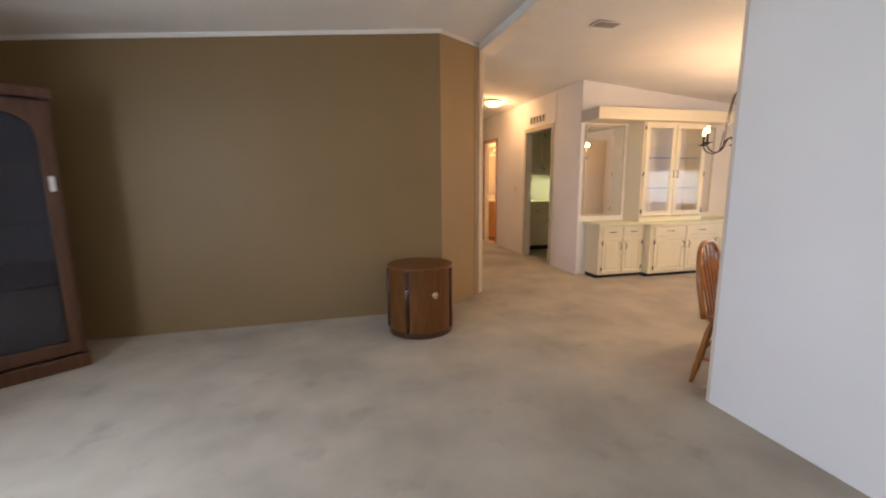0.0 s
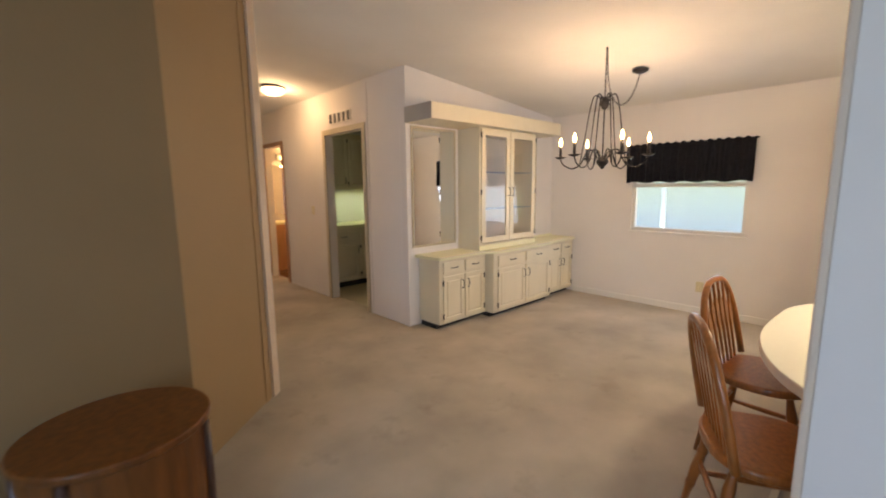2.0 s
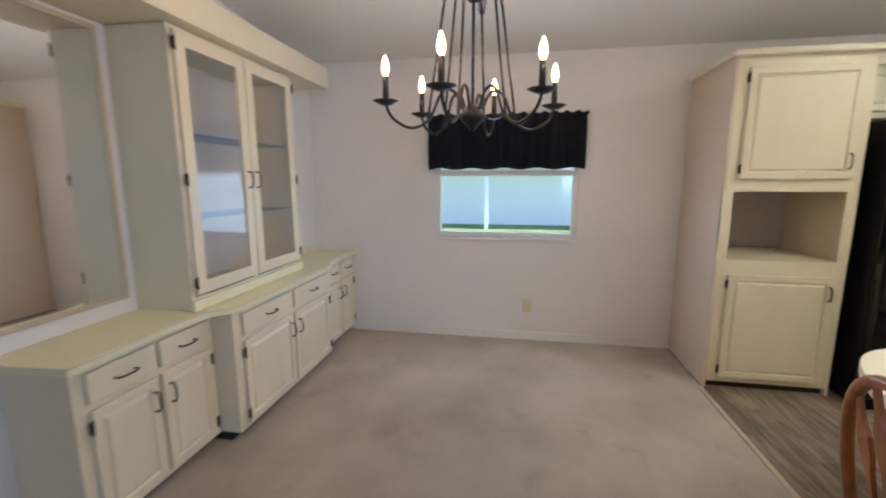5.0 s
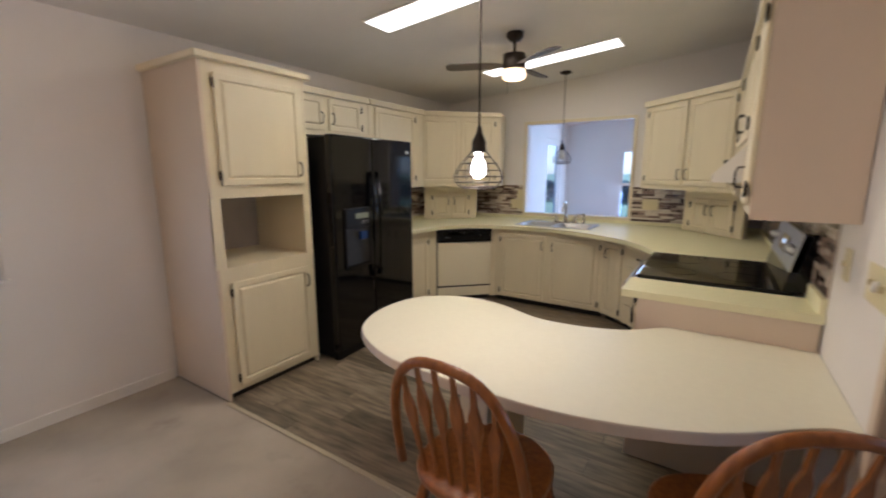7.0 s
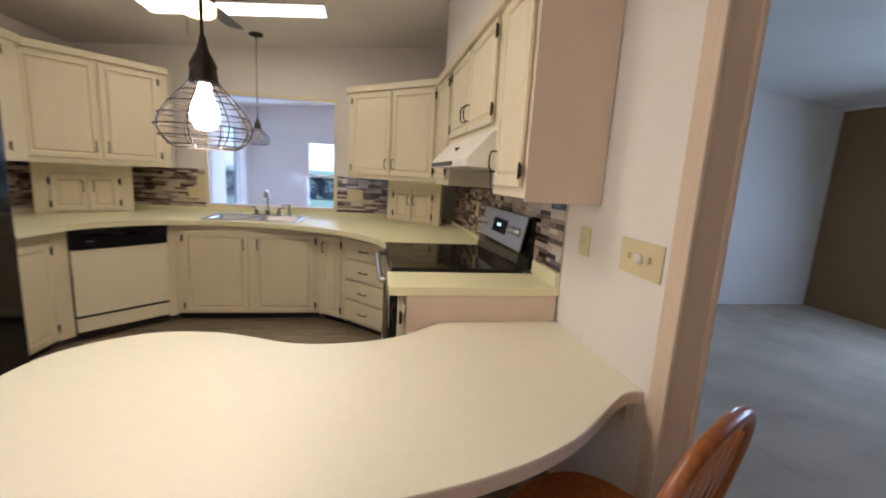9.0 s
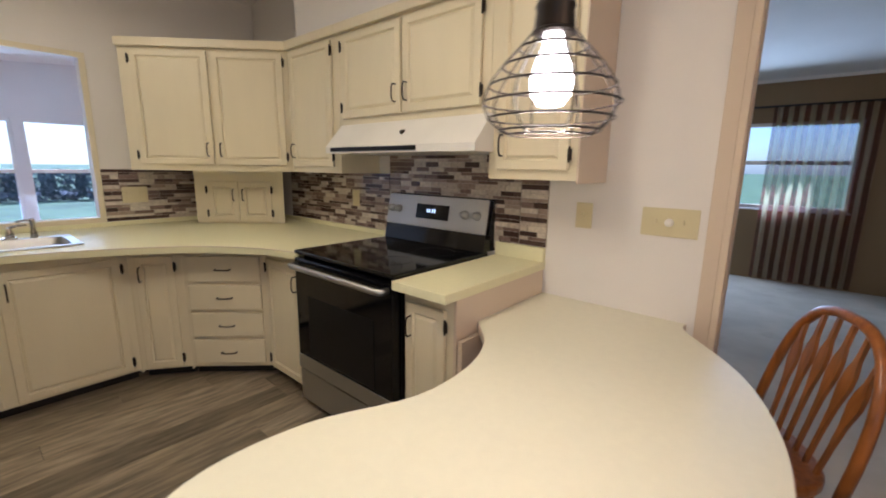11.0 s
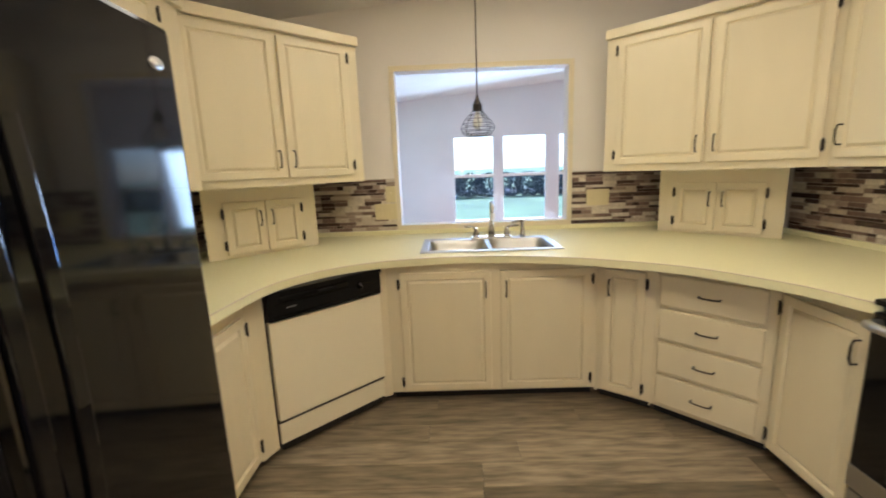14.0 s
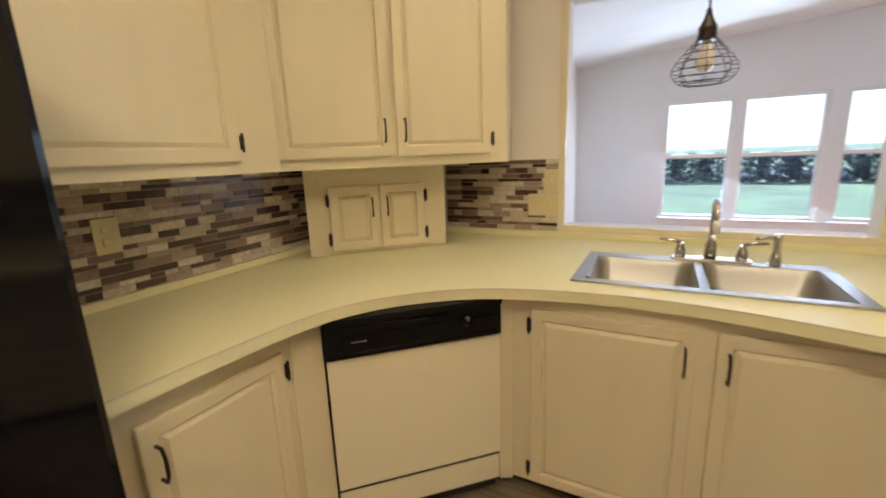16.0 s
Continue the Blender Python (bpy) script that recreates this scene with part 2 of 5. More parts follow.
def prism(points, z0, z1, bevel=0.0, smooth=False):
    b = bmesh.new()
    lo = [b.verts.new((x, y, z0)) for x, y in points]
    hi = [b.verts.new((x, y, z1)) for x, y in points]
    n = len(points)
    b.faces.new(lo[::-1])
    top = b.faces.new(hi)
    for i in range(n):
        b.faces.new((lo[i], lo[(i + 1) % n], hi[(i + 1) % n], hi[i]))
    finish(b)
    if bevel:
        ed = [e for e in b.edges if abs(e.verts[0].co.z - e.verts[1].co.z) < 1e-6]
        bmesh.ops.bevel(b, geom=ed, offset=bevel, segments=3, affect="EDGES", profile=0.5)
        finish(b)
    return b


def tube(points, r, n=8, closed=False):
    b = bmesh.new()
    P = [Vector(p) for p in points]
    rr = r if isinstance(r, (list, tuple)) else [r] * len(P)
    rings, ref = [], None
    for i, p in enumerate(P):
        a = P[(i - 1) % len(P)] if closed or i else P[0]
        c = P[(i + 1) % len(P)] if closed or i < len(P) - 1 else P[-1]
        t = (c - a).normalized()
        if ref is None:
            ref = Vector((0, 0, 1)) if abs(t.z) < 0.9 else Vector((1, 0, 0))
        u = (ref - t * ref.dot(t)).normalized()
        ref = u
        w = t.cross(u)
        rings.append([b.verts.new(p + (u * math.cos(k * math.tau / n) + w * math.sin(k * math.tau / n)) * rr[i]) for k in range(n)])
    m = len(rings)
    for i in range(m if closed else m - 1):
        A, B = rings[i], rings[(i + 1) % m]
        for k in range(n):
            b.faces.new((A[k], A[(k + 1) % n], B[(k + 1) % n], B[k]))
    if not closed:
        b.faces.new(rings[0][::-1])
        b.faces.new(rings[-1])
    return finish(b, True)


def lathe(profile, n=24, x=0.0, y=0.0):
    b = bmesh.new()
    rings = [[b.verts.new((x + r * math.cos(k * math.tau / n), y + r * math.sin(k * math.tau / n), z)) for k in range(n)] for r, z in profile]
    for A, B in zip(rings, rings[1:]):
        for k in range(n):
            b.faces.new((A[k], A[(k + 1) % n], B[(k + 1) % n], B[k]))
    b.faces.new(rings[0][::-1])
    b.faces.new(rings[-1])
    return finish(b, True)


def spline(points, steps=8, closed=False):
    out, n = [], len(points)
    P = [Vector(p) for p in points]
    for i in range(n if closed else n - 1):
        p0 = P[(i - 1) % n] if closed or i else P[0]
        p1, p2 = P[i], P[(i + 1) % n]
        p3 = P[(i + 2) % n] if closed or i + 2 < n else P[-1]
        for s in range(steps):
            t = s / steps
            out.append(0.5 * ((2 * p1) + (p2 - p0) * t + (2 * p0 - 5 * p1 + 4 * p2 - p3) * t * t + (3 * p1 - p0 - 3 * p2 + p3) * t ** 3))
    if not closed:
        out.append(P[-1])
    return out


def flat(points, steps=8, closed=False):
    return [(p.x, p.y) for p in spline([(x, y, 0) for x, y in points], steps, closed)]


EAST, WEST, FRONT, BACK = 5.75, -2.39, 4.05, -1.71


def ceil_z(x):
    return 2.33 + 0.09 * (EAST - x) if x >= 1.68 else 2.38 + 0.0885 * (x - WEST)


def wall(name, a, b, thick, openings=(), material=None, label="plain painted wall", z0=0.0, top=None):
    """A wall from a to b, thickened to its left, cut by openings (from, to, bottom, top) along it, up to the ceiling."""
    A, B = Vector((*a, 0)), Vector((*b, 0))
    d = (B - A)
    length = d.length
    d /= length
    nrm = Vector((-d.y, d.x, 0)) * thick
    cuts = {0.0, length}
    for o in openings:
        cuts |= {o[0], o[1]}
    if abs(d.x) > 0.01:
        s = (1.68 - A.x) / d.x
        if 0.01 < s < length - 0.01:
            cuts.add(s)
    cuts = sorted(cuts)
    bm = bmesh.new()

    def height(s):
        return top if top is not None else ceil_z((A + d * s).x) + 0.03

    for s0, s1 in zip(cuts, cuts[1:]):
        mid = (s0 + s1) / 2
        spans, z = [], z0
        for o in sorted((o for o in openings if o[0] - 1e-6 <= mid <= o[1] + 1e-6), key=lambda o: o[2]):
            if o[2] > z + 1e-6:
                spans.append((z, o[2]))
            z = o[3]
        spans.append((z, None))
        for lo, hi in spans:
            v = []
            for off in (Vector((0, 0, 0)), nrm):
                for s in (s0, s1):
                    p = A + d * s + off
                    for zz in (lo, hi if hi is not None else height(s)):
                        v.append(bm.verts.new((p.x, p.y, zz)))
            for q in ((0, 1, 3, 2), (4, 6, 7, 5), (0, 4, 5, 1), (2, 3, 7, 6), (0, 2, 6, 4), (1, 5, 7, 3)):
                bm.faces.new([v[i] for i in q])
    bmesh.ops.remove_doubles(bm, verts=bm.verts[:], dist=1e-4)
    return solo(name, finish(bm), material or WHITE, label, "wall", kind="structure")


def sheet(name, corners, thick, material, label, category):
    bm = bmesh.new()
    lo = [bm.verts.new(c) for c in corners]
    hi = [bm.verts.new((c[0], c[1], c[2] + thick)) for c in corners]
    n = len(corners)
    bm.faces.new(lo)
    bm.faces.new(hi)
    for i in range(n):
        bm.faces.new((lo[i], lo[(i + 1) % n], hi[(i + 1) % n], hi[i]))
    return solo(name, finish(bm), material, label, category, kind="structure")


# ---- structure ----
sheet("floor", [(-2.5, -1.5, -0.1), (2.2, -1.5, -0.1), (2.2, -1.75, -0.1), (5.85, -1.75, -0.1), (5.85, 5.1, -0.1), (3.3, 5.1, -0.1), (3.3, 9.2, -0.1), (1.6, 9.2, -0.1), (1.6, 4.6, -0.1), (1.0, 4.1, -0.1), (-2.5, 4.1, -0.1)], 0.1, CARPET, "worn beige carpet with grey soiled patches", "carpet")
sheet("ceiling_east", [(1.68, -1.75, ceil_z(1.68)), (5.85, -1.75, ceil_z(5.85)), (5.85, 9.2, ceil_z(5.85)), (1.68, 9.2, ceil_z(1.68))], 0.08, CEIL, "sloping textured off-white ceiling", "ceiling")
sheet("ceiling_west", [(-2.5, -1.5, ceil_z(-2.5)), (1.68, -1.5, ceil_z(1.679)), (1.68, 9.2, ceil_z(1.679)), (-2.5, 9.2, ceil_z(-2.5))], 0.08, CEIL, "sloping textured off-white ceiling", "ceiling")
solo("trim_ridge", box(1.60, 1.80, -1.5, 4.62, 2.655, 2.74, 0.012), TRIM, "white painted beam along the ceiling ridge", "beam", kind="structure")

wall("wall_east", (EAST, BACK - 0.1), (EAST, 5.13), -0.12, [(4.56, 5.72, 0.88, 1.86)], label="off-white painted wall with one window")
wall("wall_hutch", (3.2, 5.03), (EAST, 5.03), 0.1, label="off-white painted wall behind the hutch")
wall("wall_hall_east", (3.2, 5.131), (3.2, 9.1), -0.1, [(0.66, 1.50, 0, 2.06), (2.85, 3.50, 0, 2.05)], label="off-white hall wall with two doorways")
wall("wall_hall_end", (1.5, 9.1), (3.301, 9.1), 0.1, [(0.70, 1.48, 0, 2.05)], label="off-white end wall of the hall with a doorway")
wall("wall_hall_west", (1.64, 4.58), (1.64, 9.1), 0.1, label="off-white hall wall")
# this wall's colour holds the glow from the kitchen and dining side
wall("wall_brown_diagonal", (1.05, FRONT), (1.64, 4.58), 0.1, material=BROWNLIT, label="brown painted angled wall, lightened for the warm light on it")
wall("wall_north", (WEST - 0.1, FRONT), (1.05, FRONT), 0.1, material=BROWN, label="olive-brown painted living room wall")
wall("wall_west", (WEST, -1.45), (WEST, FRONT), 0.1, [(1.9, 3.90, 0.88, 1.89)], material=BROWN, label="olive-brown painted wall with a curtained window")
wall("wall_south_living", (WEST, -1.35), (2.11, -1.35), -0.1, [(1.36, 3.35, 0, 1.81)], label="off-white wall with a wide cased opening")
wall("wall_kitchen_living", (2.21, BACK), (2.21, 1.86), 0.1, [(1.75, 3.36, 2.14, 2.52)], label="white painted wall between living room and kitchen, with a high niche")
wall("wall_kitchen_south", (2.11, BACK), (EAST, BACK), -0.1, [(1.31, 2.51, 0.935, 2.0)], label="cream painted wall with a pass-through opening")
solo("trim_soffit", box(2.21, 2.50, -0.55, 1.40, 2.115, 2.66), WHITE, "white boxed-in soffit above the range cabinets", "soffit", kind="structure")
we = thing("trim_wall_end", pose(0, 0, 0), "beige moulded wood casing on the wall end", "casing", kind="structure")
part("face", box(2.125, 2.212, 1.861, 1.874, 0, 2.63, 0.003), BEIGE, we)
part("bead", box(2.108, 2.126, 1.861, 1.884, 0, 2.63, 0.006), BEIGE, we)
part("bead", box(2.211, 2.229, 1.856, 1.884, 0, 2.63, 0.006), BEIGE, we)
part("return_strip", box(2.2105, 2.220, 1.805, 1.857, 0, 2.63, 0.003), BEIGE, we)


def strip(name, a, b, w, h, material, label, z=None):
    """A moulding along a line; z None: it follows the ceiling."""
    A, B = Vector((*a, 0)), Vector((*b, 0))
    d = (B - A).normalized()
    n = Vector((-d.y, d.x, 0)) * w
    bm = bmesh.new()
    v = []
    for off in (Vector((0, 0, 0)), n):
        for p in (A, B):
            base = ceil_z(p.x) - h if z is None else z
            for zz in (base, base + h):
                v.append(bm.verts.new((p.x + off.x, p.y + off.y, zz)))
    for q in ((0, 1, 3, 2), (4, 6, 7, 5), (0, 4, 5, 1), (2, 3, 7, 6), (0, 2, 6, 4), (1, 5, 7, 3)):
        bm.faces.new([v[i] for i in q])
    return solo(name, finish(bm), material, label, "moulding", kind="structure")


strip("trim_crown", (1.06, FRONT - 0.001), (WEST, FRONT - 0.001), 0.018, 0.035, TRIM, "thin white crown moulding")
strip("trim_crown", (1.64, 4.578), (1.05, FRONT), 0.018, 0.035, TRIM, "thin white crown moulding")
strip("trim_crown", (WEST, FRONT), (WEST, -1.35), 0.018, 0.035, TRIM, "thin white crown moulding")
strip("baseboard_east", (EAST, 2.0), (EAST, 4.66), 0.012, 0.07, TRIM, "white baseboard", 0)
strip("baseboard_south", (2.11, -1.35), (0.97, -1.35), -0.012, 0.07, TRIM, "white baseboard", 0)
strip("trim_batten", (1.572, 4.518), (1.542, 4.491), 0.006, 2.62, BROWNLIT, "painted panel batten", 0)
strip("trim_batten", (3.199, 5.68), (3.199, 5.71), 0.006, 2.52, WHITE, "painted panel batten", 0)
strip("trim_corner", (1.66, 4.60), (1.60, 4.545), 0.02, 2.66, BEIGE, "beige corner strip", 0)
solo("trim_pier", box(3.196, 3.206, 5.024, 5.031, 0, 2.56), TRIM, "thin white corner strip", "trim", kind="structure")


def casing(name, a, b, z1, w, t, material, label, z0=0.0, sill=False):
    """A flat casing round an opening from a to b, standing proud on the left of that line."""
    A, B = Vector((*a, 0)), Vector((*b, 0))
    L = (B - A).length
    m = pose(a[0], a[1], 0, 0, 0, math.degrees(math.atan2(B.y - A.y, B.x - A.x)))
    root = thing(name, m, label, "casing", kind="structure")
    part("jamb", box(-w, 0, 0, t, z0, z1, 0.003), material, root)
    part("jamb", box(L, L + w, 0, t, z0, z1, 0.003), material, root)
    part("head", box(-w, L + w, 0, t, z1, z1 + w, 0.003), material, root)
    if sill:
        part("sill", box(-w, L + w, 0, t, z0 - w, z0, 0.003), material, root)
    return root


GREENBEIGE = mat("olive_beige_casing", (0.50, 0.43, 0.30), 0.5, vary=0.04)
DOORWOOD = mat("oak_casing", (0.42, 0.22, 0.09), 0.45, vary=0.15, scale=6, stretch=(5, 5, 0.7))
casing("door_1", (3.199, 5.79), (3.199, 6.63), 2.06, 0.06, 0.014, GREENBEIGE, "olive-beige casing of the utility room doorway")
casing("door_2", (3.199, 7.98), (3.199, 8.63), 2.05, 0.06, 0.014, DOORWOOD, "oak casing of the bathroom doorway")
casing("door_3", (2.98, 9.099), (2.2, 9.099), 2.05, 0.06, 0.014, GREENBEIGE, "olive-beige casing of the bedroom doorway")
casing("trim_pass_through", (4.62, BACK + 0.001), (3.42, BACK + 0.001), 2.0, 0.035, 0.014, CREAM, "cream casing of the pass-through", 0.935, True).matrix_basis = pose(3.42, BACK + 0.001, 0)
for nm in ("door_1", "door_2"):
    o = bpy.data.objects[nm]
    o.matrix_basis = pose(3.199, {"door_1": 5.79, "door_2": 7.98}[nm], 0, 0, 0, 90)
bpy.data.objects["door_3"].matrix_basis = pose(2.98, 9.099, 0, 0, 0, 180)


def window(name, m, w, h, depth, label, pane=GLASS):
    """A framed window in an opening: local x along it, y outwards, z up from the sill."""
    root = thing(name, m, label, "window", kind="structure")
    f = part("window_frame", box(0, w, 0.02, 0.07, 0, 0.04, 0.004), TRIM, root)
    part("window_frame", box(0, w, 0.02, 0.07, h - 0.04, h, 0.004), TRIM, root)
    part("window_frame", box(0, 0.04, 0.02, 0.07, 0.04, h - 0.04, 0.004), TRIM, root)
    part("window_frame", box(w - 0.04, w, 0.02, 0.07, 0.04, h - 0.04, 0.004), TRIM, root)
    part("meeting_rail", box(0.04, w - 0.04, 0.015, 0.06, h * 0.52, h * 0.52 + 0.045, 0.004), TRIM, root)
    part("window_sill", box(-0.02, w + 0.02, -0.03, 0.02, -0.02, 0.0, 0.004), TRIM, root)
    for z0, z1 in ((0.04, h * 0.52), (h * 0.52 + 0.045, h - 0.04)):
        p = part("pane", box(0.04, w - 0.04, 0.04, 0.044, z0, z1), pane, root)
        p.visible_shadow = False
    return root


window("window_1", pose(EAST, 3.91, 0.88, 0, 0, -90), 1.16, 0.98, 0.12, "white-framed double-hung dining window", CLEAR)
window("window_2", pose(WEST, 0.45, 0.88, 0, 0, 90), 2.0, 1.01, 0.1, "white-framed living room window behind a curtain")

# rooms seen through openings
sheet("floor_sunroom", [(0.95, -5.6, -0.1), (5.4, -5.6, -0.1), (5.4, -1.755, -0.1), (0.95, -1.755, -0.1)], 0.1, LAMINATE, "reddish laminate floor of the sunroom", "floor")
sheet("ceiling_sunroom", [(0.9, -5.65, 2.75), (5.4, -5.65, 2.35), (5.4, -1.8, 2.35), (0.9, -1.8, 2.75)], 0.06, CEIL, "white sloping sunroom ceiling", "ceiling")
wall("wall_sunroom_south", (0.9, -5.55), (5.36, -5.55), -0.1, [(0.13, 0.83, 0.44, 1.85), (0.92, 1.62, 0.44, 1.85), (1.76, 2.52, 0.44, 1.85), (2.60, 3.31, 0.44, 1.85)], label="pale sunroom wall with a row of windows", top=2.8)
wall("wall_sunroom_east", (5.26, -5.55), (5.26, -1.81), -0.1, [(0.47, 1.27, 0, 2.05)], label="pale sunroom wall with a glass door", top=2.7)
wall("wall_sunroom_west", (0.9, -5.55), (0.9, -1.81), 0.1, label="pale sunroom wall", top=2.8)
for i, (x0, x1) in enumerate(((1.03, 1.73), (1.82, 2.52), (2.66, 3.42), (3.50, 4.21))):
    window("window_%d" % (i + 3), pose(x1, -5.55, 0.44, 0, 0, 180), x1 - x0, 1.41, 0.1, "white-framed double-hung sunroom window")
gd = thing("door_4", pose(5.26, -4.28, 0, 0, 0, -90), "white glazed door of the sunroom", "door", kind="structure")
part("stile", box(0, 0.1, 0.02, 0.06, 0, 2.05, 0.004), TRIM, gd)
part("stile", box(0.7, 0.8, 0.02, 0.06, 0, 2.05, 0.004), TRIM, gd)
part("rail", box(0.1, 0.7, 0.02, 0.06, 0, 0.25, 0.004), TRIM, gd)
part("rail", box(0.1, 0.7, 0.02, 0.06, 1.93, 2.05, 0.004), TRIM, gd)
part("pane", box(0.1, 0.7, 0.038, 0.043, 0.25, 1.93), GLASS, gd).visible_shadow = False
part("handle", tube([(0.05, 0.02, 1.0), (0.05, -0.03, 1.0), (0.14, -0.03, 1.0)], 0.009), CHROME, gd)

sheet("floor_foyer", [(-2.4, -4.75, -0.1), (0.85, -4.75, -0.1), (0.85, -1.505, -0.1), (-2.4, -1.505, -0.1)], 0.1, LAMINATE, "glossy reddish laminate floor of the foyer", "floor")
sheet("ceiling_foyer", [(-2.5, -4.8, 2.25), (0.9, -4.8, 2.5), (0.9, -1.45, 2.5), (-2.5, -1.45, 2.25)], 0.06, CEIL, "white foyer ceiling", "ceiling")
wall("wall_foyer_west", (WEST, -4.8), (WEST, -1.451), 0.1, [(0.60, 1.37, 0.42, 1.735), (1.47, 2.24, 0.42, 1.735)], label="white foyer wall with two windows", top=2.45)
wall("wall_foyer_south", (WEST - 0.1, -4.7), (0.9, -4.7), -0.1, label="white foyer wall", top=2.6)
wall("wall_foyer_east", (0.8, -4.7), (0.8, -1.451), -0.09, label="white foyer wall", top=2.7)
window("window_7", pose(WEST, -4.20, 0.42, 0, 0, 90), 0.77, 1.315, 0.1, "white-framed foyer window")
window("window_8", pose(WEST, -3.33, 0.42, 0, 0, 90), 0.77, 1.315, 0.1, "white-framed foyer window")
strip("baseboard_foyer", (WEST, -1.46), (WEST, -4.7), 0.015, 0.06, WALNUT, "dark wooden baseboard", 0)
strip("baseboard_foyer", (WEST, -4.7), (0.8, -4.7), 0.015, 0.06, WALNUT, "dark wooden baseboard", 0)

sheet("floor_utility", [(3.3, 5.13, -0.1), (5.5, 5.13, -0.1), (5.5, 7.62, -0.1), (3.3, 7.62, -0.1)], 0.095, VINYLDULL, "pale yellow vinyl floor of the utility room", "floor")
sheet("floor_bathroom", [(3.3, 7.62, -0.1), (5.5, 7.62, -0.1), (5.5, 9.6, -0.1), (3.3, 9.6, -0.1)], 0.095, LAMINATE, "bathroom floor", "floor")
sheet("floor_bedroom", [(0.5, 9.2, -0.1), (4.5, 9.2, -0.1), (4.5, 11.6, -0.1), (0.5, 11.6, -0.1)], 0.095, CARPET, "bedroom carpet", "carpet")
sheet("ceiling_back_rooms", [(3.3, 5.13, 2.42), (5.5, 5.13, 2.42), (5.5, 9.6, 2.42), (3.3, 9.6, 2.42)], 0.05, CEIL, "white ceiling of the back rooms", "ceiling")
sheet("ceiling_bedroom", [(0.5, 9.2, 2.42), (4.5, 9.2, 2.42), (4.5, 11.6, 2.42), (0.5, 11.6, 2.42)], 0.05, CEIL, "white bedroom ceiling", "ceiling")
wall("wall_utility_east", (5.5, 5.13), (5.5, 9.6), -0.1, label="pale back room wall", top=2.45)
wall("wall_utility_north", (3.3, 7.62), (5.5, 7.62), 0.08, label="pale back room wall", top=2.45)
wall("wall_bathroom_north", (3.3, 9.6), (5.5, 9.6), 0.1, label="pale bathroom wall", top=2.45)
wall("wall_bedroom_north", (0.5, 11.6), (4.5, 11.6), 0.1, label="pale blue bedroom wall", top=2.45)
wall("wall_bedroom_west", (0.5, 9.2), (0.5, 11.6), 0.1, label="pale bedroom wall", top=2.45)
wall("wall_bedroom_east", (4.5, 9.6), (4.5, 11.6), -0.1, label="pale bedroom wall", top=2.45)


# ---- cabinet parts ----
def raised(x0, x1, z0, z1, y=-0.02, t=0.018, rim=0.045):
    """A raised-panel door front, its face towards -y."""
    b = box(x0, x1, y, y + t, z0, z1, 0.006)
    f = min(b.faces, key=lambda f: f.calc_center_median().y if f.normal.y < -0.9 and f.calc_area() > 0.2 * (x1 - x0) * (z1 - z0) else 9)
    rim = min(rim, (x1 - x0) * 0.22, (z1 - z0) * 0.25)
    bmesh.ops.inset_region(b, faces=[f], thickness=rim)
    bmesh.ops.inset_region(b, faces=[f], thickness=0.010, depth=-0.011)
    bmesh.ops.inset_region(b, faces=[f], thickness=0.020, depth=0.010)
    return finish(b)


def pull(x, z, upright=True, size=0.085, y=-0.02):
    s = size / 2
    pts = [(-s, 0), (-s, -0.022), (-s * 0.5, -0.030), (s * 0.5, -0.030), (s, -0.022), (s, 0)]
    return tube([(x, y + b, z + a) if upright else (x + a, y + b, z) for a, b in pts], 0.0042, 6)


def hinge(x, z, y=-0.02):
    b = tube([(x, y - 0.004, z - 0.03), (x, y - 0.004, z + 0.03)], 0.0045, 6)
    return box(x - 0.008, x + 0.008, y - 0.002, y + 0.004, z - 0.022, z + 0.022, 0.0, b)


def add_door(root, x0, x1, z0, z1, hung="l", grip="top", y=-0.02):
    d = part("door", raised(x0, x1, z0, z1, y), CREAM, root)
    hx = x1 - 0.03 if hung == "l" else x0 + 0.03
    hz = z1 - 0.10 if grip == "top" else z0 + 0.10
    part("handle", pull(hx, hz, True, min(0.085, (z1 - z0) * 0.4), y), BRONZE, d, "dark bronze pull")
    gx = x0 - 0.006 if hung == "l" else x1 + 0.006
    for z in (z0 + min(0.06, (z1 - z0) * 0.2), z1 - min(0.06, (z1 - z0) * 0.2)):
        part("hinge", hinge(gx, z, y), BRONZE, d, "dark bronze hinge")


def add_drawer(root, x0, x1, z0, z1, y=-0.02):
    b = box(x0, x1, y, y + 0.018, z0, z1, 0.008)
    d = part("drawer", b, CREAM, root)
    part("handle", pull((x0 + x1) / 2, (z0 + z1) / 2, False, 0.085, y), BRONZE, d, "dark bronze pull")


def cabinet(name, m, w, depth, z0, z1, label, kick=0.07, poly=None, group="", lip=0.0, hollow=0.0):
    """A cabinet body: local x along its front, y into its depth."""
    root = thing(name, m, label, "cabinet", group)
    body = box(0, w, 0, depth, z0 + kick, z1, 0.002) if poly is None else prism(poly, z0 + kick, z1)
    if hollow:
        body = box(0, w, 0, 0.05, z0 + kick, z1, 0.002)
        box(0, w, 0.05, depth, z0 + kick, z1 - hollow, 0.0, body)
    part("body", body, CREAM, root)
    if kick:
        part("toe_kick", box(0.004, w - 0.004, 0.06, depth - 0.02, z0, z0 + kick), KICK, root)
    if lip:
        part("crown", box(-0.0, w, -0.032, 0.0, z1 - 0.045, z1 + 0.008, 0.006), CREAM, root)
    return root


CT = 0.87
